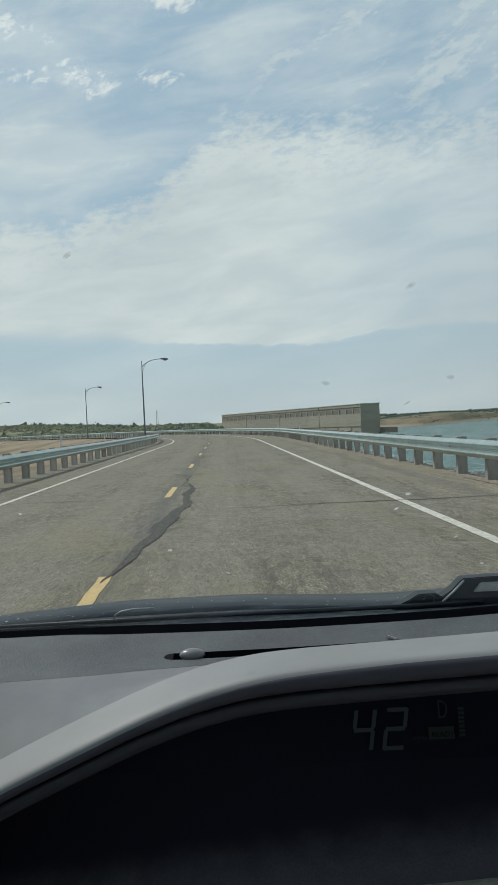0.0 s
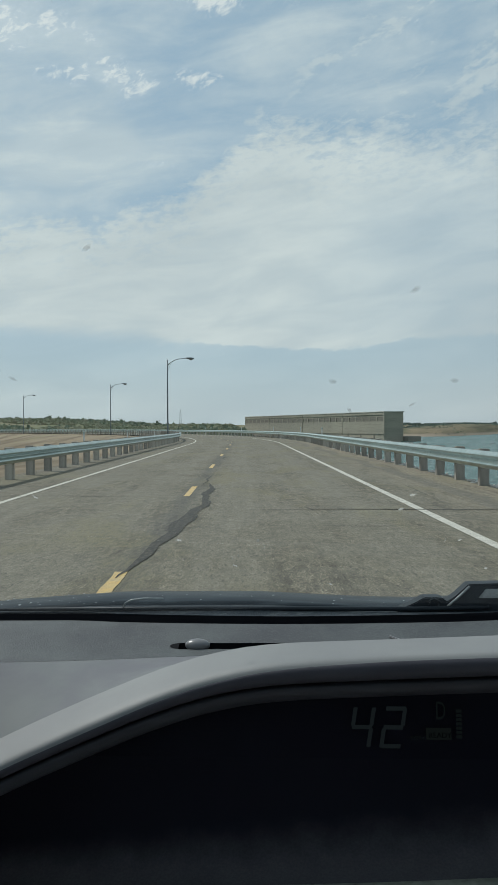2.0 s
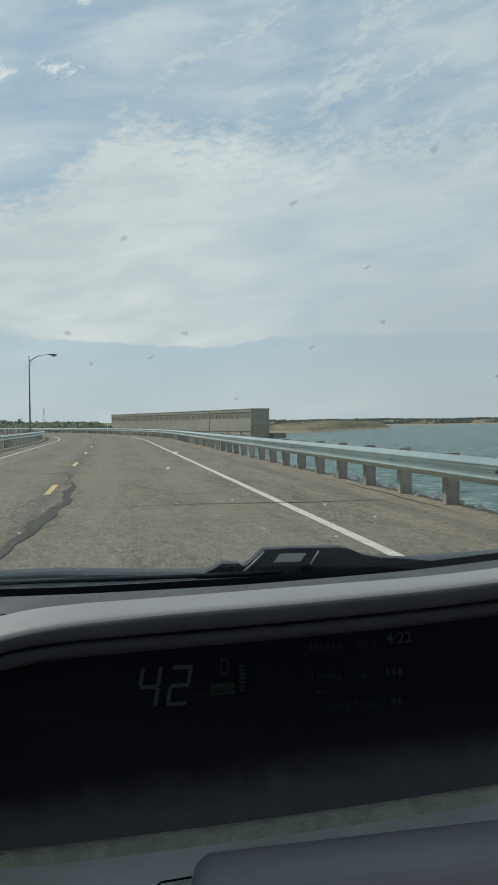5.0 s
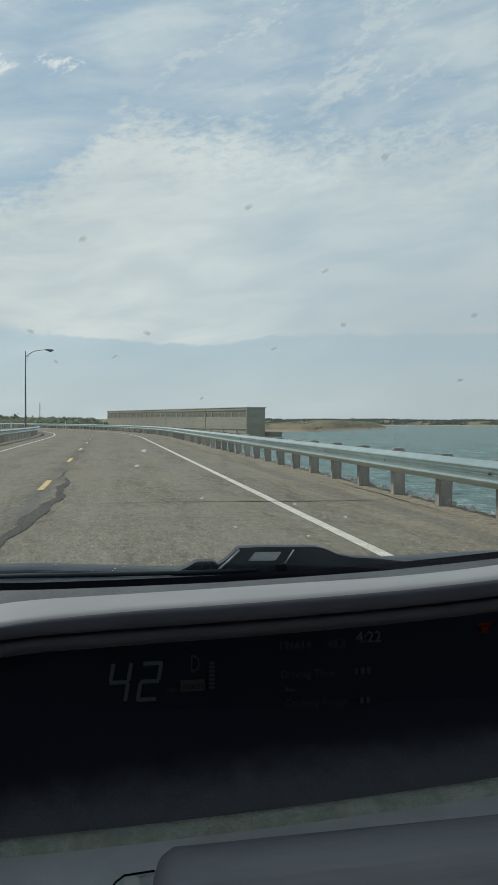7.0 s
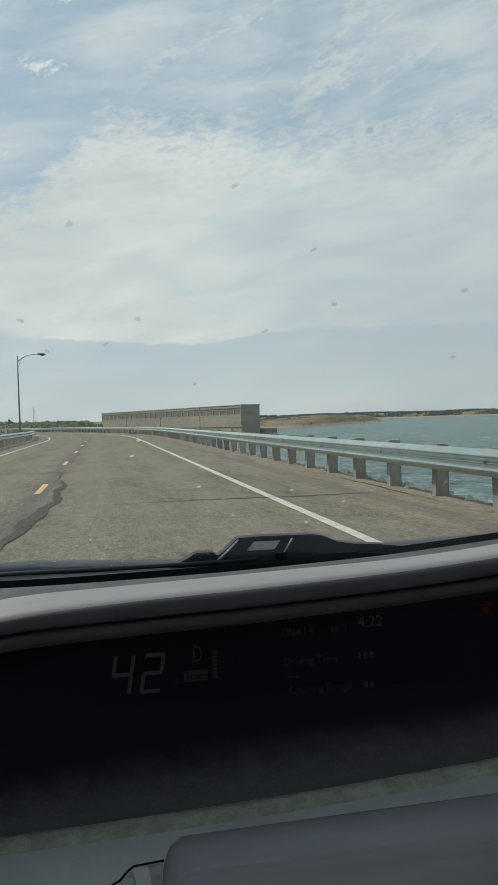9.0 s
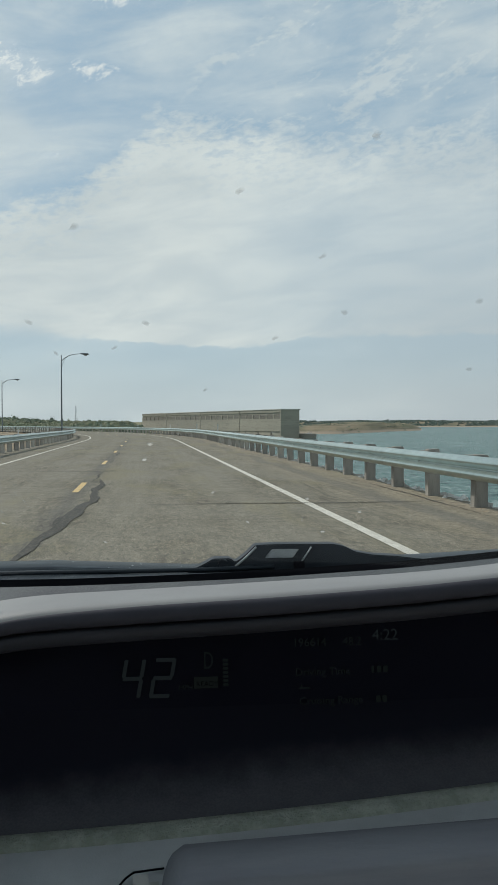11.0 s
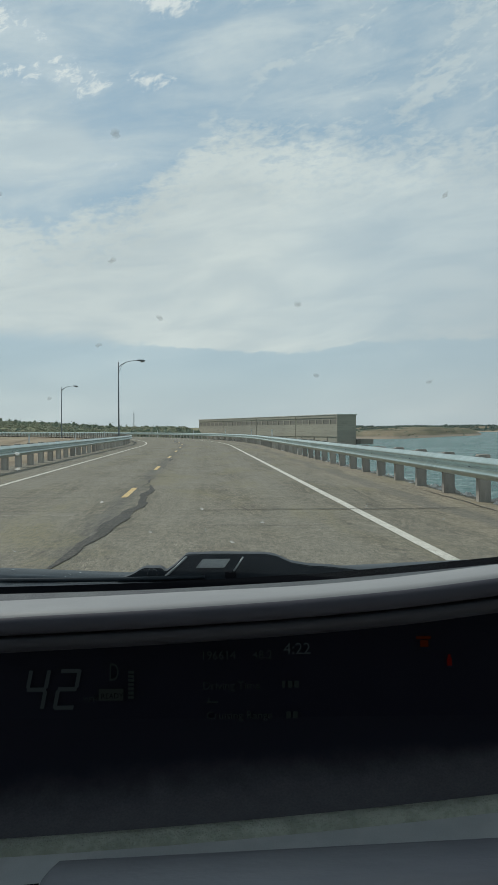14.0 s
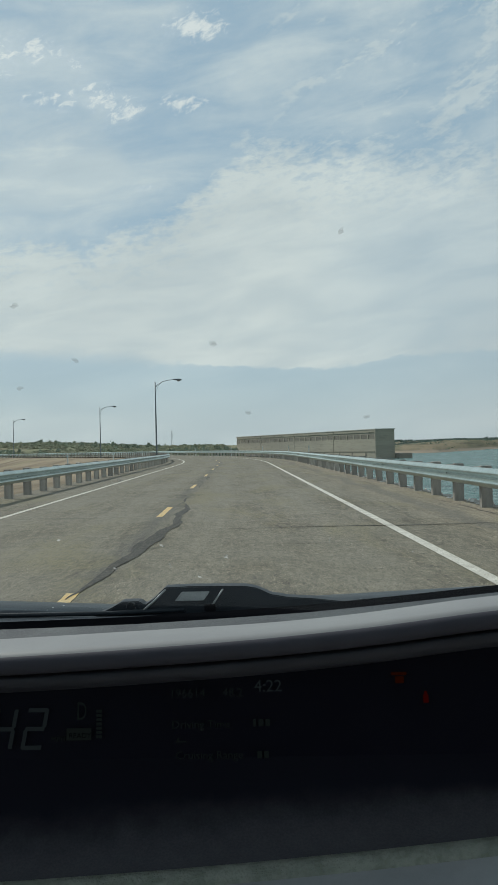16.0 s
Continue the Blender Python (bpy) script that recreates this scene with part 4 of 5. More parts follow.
def clump(rng, rx, rz, n=24):
    """A bush: a lumpy uneven crown with loose leaf-mass facets standing off it."""
    vs, fs, k, rings = [], [], 7, 3
    for i in range(rings):
        a = 1.45 * i / (rings - 0.4)
        for j in range(k):
            t = 6.283 * (j + 0.5 * i) / k
            r = rng.uniform(0.62, 1.12)
            vs.append(Vector((math.cos(t) * math.cos(a) * rx * r, math.sin(t) * math.cos(a) * rx * r, (math.sin(a) * r - 0.1) * rz)))
    vs.append(Vector((0, 0, rz * rng.uniform(0.82, 0.98))))
    for i in range(rings - 1):
        for j in range(k):
            fs.append((i * k + j, i * k + (j + 1) % k, (i + 1) * k + (j + 1) % k, (i + 1) * k + j))
    fs += [((rings - 1) * k + j, (rings - 1) * k + (j + 1) % k, rings * k) for j in range(k)]
    for _ in range(n):
        t, u = rng.uniform(0, 6.283), rng.uniform(0.0, 1.0)
        r = math.sqrt(max(0, 1 - u * u)) * rng.uniform(0.8, 1.12)
        c = Vector((math.cos(t) * r * rx, math.sin(t) * r * rx, u * rz * rng.uniform(0.85, 1.15)))
        q = rng.uniform(0.08, 0.19) * rx
        b = len(vs)
        vs += [c + Vector((rng.uniform(-1, 1), rng.uniform(-1, 1), rng.uniform(-0.7, 0.7))).normalized() * q for _ in range(4)]
        fs += [(b, b + 1, b + 2), (b, b + 2, b + 3), (b, b + 3, b + 1), (b + 1, b + 3, b + 2)]
    return vs, fs


def scrub(seed, count, az0, az1, d0, d1, r0, r1, tall=1.0, thresh=-9.0):
    rng = random.Random(seed)
    spots = []
    while len(spots) < count:
        a, d = radians(rng.uniform(az0, az1)), d0 * (d1 / d0) ** rng.random()
        spots.append((-d * math.sin(a), d * math.cos(a)))
    xy = np.array(spots)
    zs = ground_height(xy[:, 0], xy[:, 1])
    dens = wave(xy[:, 0], xy[:, 1], seed + 50, 140)
    offs = offset_from_road(xy[:, 0], xy[:, 1])
    for (x, y), z, g, o in zip(spots, zs, dens, offs):
        if z < LAKE_Z + 0.7 or g < thresh or -14 < o < 8:
            continue
        r = rng.uniform(r0, r1)
        vs, fs = clump(rng, r, r * rng.uniform(0.9, 1.6) * tall)
        yield [v + Vector((x, y, z)) for v in vs], fs


scatter("hillside_scrub", scrub(21, 11500, 9.2, 34, 300, 760, 0.4, 2.1, 0.75, thresh=-0.25), LEAVES, "low fresh-green scrub and bushes covering the hills", "bushes")
scatter("ridge_trees", scrub(23, 900, 9.2, 36, 380, 820, 1.1, 3.0, 1.05, thresh=0.05), MID_LEAVES, "scattered darker trees along the ridge line", "trees")
scatter("bluff_scrub", scrub(25, 1900, -10.5, 2.5, 700, 1300, 0.5, 1.7, 0.4, thresh=0.15), MID_LEAVES, "dark low scrub patches on the sandy bluff", "bushes")
scatter("far_shore_trees", scrub(27, 4200, -24, 1, 2150, 2700, 2.5, 6.0, 0.8, thresh=0.05), DARK_LEAVES, "dark strip of trees along the far lake shore", "trees")

# ---- the car, standing in its lane ----
CAR_TURN = 8.0
car = thing("car", pose(0, 0, 0, 0, 0, CAR_TURN), "dark hatchback with grey dashboard and central display, standing on the road", "car")

RIM_U = [-0.80, -0.62, -0.50, -0.43, -0.356, -0.306, -0.255, -0.205, -0.155, -0.106, -0.05, 0.10, 0.24, 0.34, 0.45, 0.60, 0.80, 1.10]
RIM_W = [0.732, 0.811, 0.871, 0.906, 0.943, 0.966, 0.988, 1.008, 1.0215, 1.0275, 1.0290, 1.0350, 1.0430, 1.0515, 1.0650, 1.0755, 1.074, 1.04]


def rim(u):
    return float(np.interp(u, RIM_U, RIM_W))


def slim(u):
    """0 at the driver's end of the visor, 1 along its slimmer middle."""
    return float(smooth01(u, -0.30, 0.02))


def fall(u):
    """How far the visor's flat top has sunk at its rear."""
    return 0.0005 + 0.0030 * float(smooth01(u, 0.08, 0.32))


def rim_soft(u):
    return 0.0042 * slim(u) + sum(rim(u + d) * k for d, k in ((-0.03, 0.2), (-0.015, 0.2), (0, 0.2), (0.015, 0.2), (0.03, 0.2)))


US = [-0.80 + 0.02 * i for i in range(96)]


def back_rise(u):
    """How the foot of the windshield climbs across the car."""
    return float(np.interp(u, (-0.6, -0.3, -0.1, 0.1, 0.3, 0.5, 0.7, 1.1), (-0.0110, -0.0090, -0.0040, 0.0025, 0.0115, 0.0245, 0.036, 0.04)))


def hood_rise(u):
    return 0.0225 * max(0.0, u - 0.12)


def bow(u):
    """The windshield's foot and the shelf bow forward towards the sides."""
    return 0.2 * min((u - 0.15) ** 2, 0.25)


def pad_edge(u):
    """Where the visor panel meets the pad."""
    return 0.914 - 0.012 * float(smooth01(-u, 0.15, 0.46))


def shelf_tilt(u):
    return 0.07 * u - 0.0083


def dashboard():
    rows = []
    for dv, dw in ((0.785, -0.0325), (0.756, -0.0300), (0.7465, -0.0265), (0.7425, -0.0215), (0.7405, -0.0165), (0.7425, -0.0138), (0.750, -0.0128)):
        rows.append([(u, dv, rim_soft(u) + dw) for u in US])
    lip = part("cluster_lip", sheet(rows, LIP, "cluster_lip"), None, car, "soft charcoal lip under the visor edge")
    rows = []
    # along the middle the edge, painted dark as shade, rolls further up and back
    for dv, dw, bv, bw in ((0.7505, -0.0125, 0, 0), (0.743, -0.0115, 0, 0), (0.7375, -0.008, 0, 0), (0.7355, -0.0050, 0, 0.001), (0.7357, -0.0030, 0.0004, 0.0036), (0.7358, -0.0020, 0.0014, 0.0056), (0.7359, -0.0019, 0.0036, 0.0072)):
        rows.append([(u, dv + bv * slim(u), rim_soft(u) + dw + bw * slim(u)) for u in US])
    part("visor_edge", sheet(rows, EDGE, "visor_edge"), None, car, "front edge of the visor, painted dark slate for its shade")
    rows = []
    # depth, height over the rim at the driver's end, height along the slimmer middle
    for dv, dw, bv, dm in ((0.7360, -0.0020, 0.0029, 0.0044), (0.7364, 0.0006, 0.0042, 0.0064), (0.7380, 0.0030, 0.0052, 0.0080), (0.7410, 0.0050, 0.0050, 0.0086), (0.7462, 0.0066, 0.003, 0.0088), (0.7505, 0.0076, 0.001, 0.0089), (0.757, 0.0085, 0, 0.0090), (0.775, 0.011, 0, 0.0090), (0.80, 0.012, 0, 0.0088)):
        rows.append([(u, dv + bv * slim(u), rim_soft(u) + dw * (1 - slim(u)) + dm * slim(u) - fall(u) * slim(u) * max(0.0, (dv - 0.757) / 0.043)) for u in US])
    part("dash_visor", sheet(rows, DASH_PANEL, "dash_visor"), None, car, "grey hooded visor lip over the display, painted paler as lit")
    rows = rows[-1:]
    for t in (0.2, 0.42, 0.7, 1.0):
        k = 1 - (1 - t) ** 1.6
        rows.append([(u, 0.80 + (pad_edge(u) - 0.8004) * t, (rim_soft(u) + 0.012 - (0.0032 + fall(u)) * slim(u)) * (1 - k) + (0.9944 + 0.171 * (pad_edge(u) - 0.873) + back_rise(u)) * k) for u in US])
    part("dash_top", sheet(rows, DASH_TOP, "dash_top"), None, car, "stained grey dash top, painted darker as shaded behind the visor ridge")
    vs = [0.873, 0.895, 0.923, 0.937, 0.96, 0.984]
    rows = [[(u, v + bow(u) * (v - 0.873) / 0.111, 0.9945 + 0.019 * (v - 0.873) / 0.111 + back_rise(u)) for u in US] for v in vs]
    rows[0] = [(u, pad_edge(u), 0.9945 + 0.171 * (pad_edge(u) - 0.873) + back_rise(u)) for u in US]
    rows[1] = [tuple((a + b) / 2 for a, b in zip(p, q)) for p, q in zip(rows[0], rows[2])]
    slot = [i for i, u in enumerate(US) if -0.225 < u < 0.56]
    pad = part("dash_pad", sheet(rows, DASH_PAD, "dash_pad", skip=lambda i, j: i == 2 and slot[0] <= j < slot[-1]), None, car, "dark grained pad at the windshield's foot")
    bm = bmesh.new()
    for u0, u1 in zip(slot, slot[1:]):
        a, b = US[u0], US[u1]
        za, zb = 1.003 + back_rise(a), 1.003 + back_rise(b)
        ya, yb = 0.45 * bow(a), 0.45 * bow(b)
        yc, yd = 0.577 * bow(a), 0.577 * bow(b)
        q = [bm.verts.new(p) for p in ((a, 0.923 + ya, za), (b, 0.923 + yb, zb), (b, 0.923 + yb, zb - 0.02), (a, 0.923 + ya, za - 0.02), (a, 0.937 + yc, za - 0.02), (b, 0.937 + yd, zb - 0.02), (b, 0.937 + yd, zb + 0.0024), (a, 0.937 + yc, za + 0.0024))]
        bm.faces.new(q[0:4]), bm.faces.new((q[3], q[2], q[5], q[4])), bm.faces.new(q[4:8])
    u0 = US[slot[0]]
    tip = [bm.verts.new((u0 + 0.002 - 0.010 * math.sin(a), 0.930 + 0.5 * bow(u0) - 0.0072 * math.cos(a), 1.0046 + back_rise(u0) - 0.0012 * math.cos(a))) for a in (math.pi * q / 8 for q in range(9))]
    bm.faces.new(tip)
    bmesh.ops.remove_doubles(bm, verts=bm.verts[:], dist=0.0001)
    part("defroster_slot", bm, BLACK_TRIM, pad, "black defroster slot")
    bm = bmesh.new()
    bmesh.ops.create_uvsphere(bm, u_segments=20, v_segments=10, radius=1.0, matrix=Matrix.Translation((-0.197, 0.941, 0.9995)) @ Matrix.Diagonal((0.0140, 0.0085, 0.0068, 1)))
    for f in bm.faces:
        f.smooth = True
    part("light_sensor", bm, SENSOR, pad, "small grey sensor dome in the slot")
    part("seam_clip", box(0.003, 0.02, 0.003, 0.02, 0.937, 1.0085, 0.0008, turn=Euler((0, 0, 0.5)).to_matrix().to_4x4()), SENSOR, pad)
    # dark gap between pad and glass
    rows = [[(u, v + bow(u), w + back_rise(u)) for u in US] for v, w in ((0.9845, 1.0125), (0.986, 1.006), (0.9985, 1.010), (1.0, 1.019))]
    part("windshield_gasket", sheet(rows, BLACK_TRIM, "windshield_gasket"), None, car, "black gasket strip under the glass")


dashboard()


def cluster():
    """The display set deep under the visor: lens, side walls, felt strip and lower shelf."""
    us = [u for u in US]
    rows = [[(u, 0.786, rim_soft(u) - 0.0283) for u in us], [(u, 0.90, rim_soft(u) - 0.022) for u in us]]
    root = part("instrument_cluster", sheet(rows, BLACK_TRIM, "instrument_cluster"), None, car, "black central instrument display under the visor")
    rows = [[(u, 0.90, rim_soft(u) - 0.022) for u in us], [(u, 0.893, 0.995 if rim_soft(u) > 1.026 else rim_soft(u) - 0.03) for u in us], [(u, 0.878, 0.90) for u in us]]
    part("display_lens", sheet(rows, CLUSTER_FACE, "display_lens"), None, root, "black glossy display lens")
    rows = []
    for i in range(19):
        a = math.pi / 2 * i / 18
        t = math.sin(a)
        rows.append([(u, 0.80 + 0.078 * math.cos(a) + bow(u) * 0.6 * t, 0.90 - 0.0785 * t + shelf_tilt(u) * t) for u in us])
    part("display_apron", sheet(rows, APRON, "display_apron"), None, root, "black hollow below the display, painted lighter towards the felt as if lit")
    rows = [[(u, v + bow(u) * 0.6, w + shelf_tilt(u)) for u in us] for v, w in ((0.80, 0.8215), (0.797, 0.8245), (0.788, 0.8245), (0.779, 0.8215), (0.777, 0.8165))]
    part("felt_strip", sheet(rows, FELT, "felt_strip"), None, root, "dusty greenish felt strip below the display")
    rows = [[(u, v + bow(u) * 0.6, w + shelf_tilt(u)) for u in us] for v, w in ((0.778, 0.8165), (0.74, 0.812), (0.70, 0.802), (0.64, 0.775), (0.60, 0.73), (0.59, 0.60))]
    part("lower_shelf", sheet(rows, SHELF, "lower_shelf"), None, root, "slate grey dash shelf below the display")
    return root


display = cluster()


def face_point(u, w, lift=0.004):
    v = float(np.interp(w, (0.90, 0.995), (0.878, 0.893)))
    return (u, v - lift, w)


def bars(name, boxes, mat, parent, label=""):
    """Flat strokes on the display lens: (u, w, width, height, slant)."""
    bm = bmesh.new()
    for u, w, du, dw, sl in boxes:
        ps = []
        for a, b in ((0, 0), (1, 0), (1, 1), (0, 1)):
            ps.append(bm.verts.new(face_point(u + a * du + b * dw * sl, w - dw + b * dw)))
        bm.faces.new(ps)
    return part(name, bm, mat, parent, label)


def segments(u, w, wide, high, thick, on, slant=0.17):
    """Seven-segment strokes of one digit with its top left corner at u, w."""
    h2 = high / 2
    table = {"a": (0, 0, wide, thick), "g": (0, h2 - thick / 2, wide, thick), "d": (0, high - thick, wide, thick), "f": (0, 0, thick, h2), "e": (0, h2, thick, h2),
             "b": (wide - thick, 0, thick, h2), "c": (wide - thick, h2, thick, h2)}
    out = []
    for k in on:
        a, b, dx, dz = table[k]
        if dx > dz:
            a, dx = a + thick * 0.35, dx - thick * 0.7
        else:
            b, dz = b + thick * 0.3, dz - thick * 0.6
        out.append((u + a - (b + dz) * slant, w - b, dx, dz, slant))
    return out


def write(name, text, u, w, size, mat, parent, label=""):
    cu = bpy.data.curves.new(name, "FONT")
    cu.body, cu.size, cu.resolution_u = text, size, 3
    cu.materials.append(mat)
    ob = new(name, cu)
    ob.parent = parent
    ob.matrix_local = pose(*face_point(u, w, 0.004), 90 - 10, 0, 0)
    if label:
        ob["label"] = label
    return ob


bars("speed_digit", segments(-0.030, 0.9525, 0.023, 0.041, 0.0042, "fgbc"), DIGIT, display, "dim pale speed digit 4")
bars("speed_digit", segments(0.002, 0.9525, 0.023, 0.041, 0.0042, "abged"), DIGIT, display, "dim pale speed digit 2")
write("speed_unit", "MPH", 0.027, 0.919, 0.0075, DIGIT_FAINT, display)
write("gear_letter", "D", 0.053, 0.940, 0.026, DIGIT_FAINT, display, "dim gear letter D").scale.x = 0.58
bars("ready_box", [(0.043, 0.932, 0.026, 0.012, 0.0)], DIGIT_BOX, display, "dim rounded ready badge")
write("ready_text", "READY", 0.0455, 0.9225, 0.0075, BLACK_TRIM, display).location.y -= 0.001
for i in range(7):
    bars("fuel_gauge_bar", [(0.074, 0.950 - 0.0042 * i, 0.006, 0.0031, 0.0)], DIGIT_FAINT, display)
write("clock_text", "4:22", 0.238, 0.965, 0.017, DIGIT, display, "dim clock reading 4:22")
write("odometer_text", "196614", 0.150, 0.9605, 0.0125, DIGIT_FAINT, display)
write("mileage_text", "48.2", 0.205, 0.9605, 0.0125, DIGIT_FAINT, display)
write("trip_text", "Driving Time", 0.152, 0.930, 0.0115, DIGIT_FAINT, display)
write("range_text", "Cruising Range", 0.156, 0.900, 0.0115, DIGIT_FAINT, display)
for b in ((0.236, 0.938, 0.003, 0.007, 0), (0.242, 0.938, 0.005, 0.007, 0), (0.249, 0.938, 0.005, 0.007, 0), (0.24, 0.907, 0.005, 0.007, 0), (0.247, 0.907, 0.005, 0.007, 0), (0.156, 0.918, 0.012, 0.0016, 0), (0.158, 0.921, 0.0016, 0.003, 0)):
    bars("trip_bar", [b], DIGIT_FAINT, display)
bars("amber_telltale", [(0.380, 0.982, 0.016, 0.003, 0), (0.384, 0.978, 0.009, 0.007, 0)], AMBER, display, "lit amber warning symbol")
bars("red_telltale", [(0.4132, 0.963, 0.003, 0.004, 0), (0.412, 0.9595, 0.0054, 0.008, 0)], RED, display, "lit red warning symbol")


def shroud():
    """Rounded column cover and a small lever in front of the shelf."""
    rows = []
    for i in range(25):
        t = (i / 24) ** 1.6
        u = 0.008 + 0.62 * t
        edge = min(1.0, t * 32, (1 - t) * 12) ** 0.5
        rows.append([(u, 0.775 - 0.115 * q, 0.78 + (0.052 * edge + 0.028 * t) * math.sin(min(1.0, 0.25 + q) * 1.75)) for q in (0, 0.12, 0.3, 0.5, 0.7, 0.9)] + [(u, 0.664, 0.80 + 0.03 * edge + 0.015 * t), (u, 0.655, 0.76), (u, 0.645, 0.55)])
    part("column_shroud", sheet(rows, SHROUD, "column_shroud"), None, car, "ribbed grey steering column cover")
    tilt = Euler((0.30, 0, 0.12)).to_matrix().to_4x4()
    part("column_clip", box(0.032, 0.085, 0.022, -0.004, 0.688, 0.791, 0.0095, turn=tilt), LEVER, car, "beige-grey clip beside the column cover")
    seam = [(-0.16, 0.706, 0.8000), (-0.122, 0.709, 0.8005), (-0.034, 0.711, 0.8012), (-0.026, 0.716, 0.8022), (-0.0205, 0.725, 0.8040), (-0.014, 0.731, 0.8055), (0.013, 0.734, 0.8062)]
    part("shelf_seam", tube(seam, [0.0010] * 7, 8), BLACK_TRIM, car, "black seam around the shelf panel")


shroud()


def hood_and_wiper():
    hu = [-0.60 + 0.02 * i for i in range(90)]

    def crown(u):
        return float(np.interp(u, (-0.62, -0.49, -0.33, -0.14, 0.03, 0.15, 0.30, 0.55, 0.8, 1.2), (0.985, 1.003, 1.0145, 1.0155, 1.0075, 1.006, 1.009, 1.013, 1.015, 0.99)))
    rows = [[(u, v + bow(u) * k, (1.018 + back_rise(u) * 0.8) * (1 - t) + (crown(u) + hood_rise(u)) * t) for u in hu] for v, t, k in ((1.001, 0.0, 1), (1.03, 0.3, 0.6), (1.06, 0.7, 0.2), (1.075, 0.75, 0))]
    part("cowl_panel", sheet(rows, COWL, "cowl_panel"), None, car, "dusty black plastic cowl under the wipers")
    rows = [[(u, v, crown(u) + dw + hood_rise(u)) for u in hu] for v, dw in ((1.085, -0.018), (1.088, -0.003), (1.10, 0.0), (1.15, 0.0), (1.22, -0.012), (1.35, -0.038), (1.6, -0.09), (1.85, -0.155), (1.98, -0.24), (2.02, -0.34))]
    part("hood", sheet(rows, CAR_PAINT, "hood"), None, car, "glossy black bonnet reflecting the sky")
    # wiper mount and linkage cover
    out = [(0.030, 1.004), (0.044, 1.014), (0.060, 1.021), (0.072, 1.028), (0.094, 1.028), (0.100, 1.023), (0.112, 1.031), (0.126, 1.0445), (0.16, 1.0455), (0.226, 1.0445), (0.240, 1.0418), (0.258, 1.0335), (0.280, 1.0295), (0.31, 1.0275), (0.38, 1.0190), (0.38, 1.004)]
    bm = prism([(u, w + 0.002) for u, w in out], 0.022, bevel=0.0012)
    bmesh.ops.translate(bm, verts=bm.verts, vec=(0, 1.05, 0))
    w = part("wiper_mount", bm, WIPER, car, "black wiper arm base with linkage cover")
    # added pale plate imitates the bright view through an opening in the base
    pane = prism([(0.138, 1.0300), (0.174, 1.0300), (0.182, 1.0410), (0.147, 1.0410)], 0.003, bevel=0.0007)
    bmesh.ops.translate(pane, verts=pane.verts, vec=(0, 1.0475, 0))
    part("opening_plate", pane, WIPER_LIGHT, w, "pale plate standing in for the bright opening in the wiper base")
    part("latch", box(0.014, 0.004, 0.009, 0.182, 1.047, 1.021, 0.001), BLACK_TRIM, w)
    ring = [(0.084 + 0.0062 * math.cos(a), 1.047, 1.0235 + 0.0056 * math.sin(a)) for a in (6.2832 * q / 14 for q in range(15))]
    part("pivot_ring", tube(ring, [0.0009] * 15, 6), COWL, w)
    # thin pale rods painted in as highlights on the arm's edges
    part("arm_edge", tube([(0.100, 1.047, 1.020), (0.113, 1.047, 1.031), (0.127, 1.048, 1.0445)], [0.0016, 0.0016, 0.0014], 6), WIPER_LIGHT, w, "painted highlight along the edge of the wiper arm")
    part("arm_edge", tube([(0.186, 1.047, 1.026), (0.198, 1.048, 1.0435)], [0.0012, 0.0012], 6), WIPER_LIGHT, w)
    part("wiper_blade", tube([(-0.58, 1.06, 1.010), (-0.2, 1.05, 1.016), (0.06, 1.045, 1.017), (0.15, 1.048, 1.019)], [0.002, 0.0028, 0.003, 0.003], 8), WIPER, w)
    part("washer_hose", tube([(-0.300, 1.05, 1.016), (-0.298, 1.05, 1.022), (-0.290, 1.05, 1.026), (-0.275, 1.05, 1.028), (-0.25, 1.05, 1.028)], [0.0012] * 5, 6), WIPER_LIGHT, car, "pale washer hose loop")


hood_and_wiper()


def splash_flecks():
    """Dried pale mud flecks along the bonnet's rear edge, thickest by the driver's corner."""
    rng = random.Random(12)
    verts, faces = [], []
    for _ in range(110):
        u = -0.52 + 0.9 * rng.random() ** 2.2
        v, r = rng.uniform(1.09, 1.16), rng.uniform(0.0003, 0.0008) * (1.8 if rng.random() < 0.1 else 1.0)
        z = float(np.interp(u, (-0.62, -0.49, -0.33, -0.14, 0.03, 0.15, 0.30, 0.55), (0.985, 1.003, 1.0145, 1.0155, 1.0075, 1.006, 1.009, 1.013))) + hood_rise(u) + 0.0006
        b, n = len(verts), 6
        verts += [(u + r * rng.uniform(0.7, 2.2) * math.cos(6.283 * j / n), v + 3 * r * math.sin(6.283 * j / n), z) for j in range(n)] + [(u, v, z + 0.15 * r)]
        faces += [(b + j, b + (j + 1) % n, b + n) for j in range(n)]
    ob = part("mud_flecks", mesh_of("mud_flecks", verts, faces, WIPER_LIGHT), None, car, "dried pale mud flecks on the bonnet")
    tagged(ob, kind="stuff")


splash_flecks()


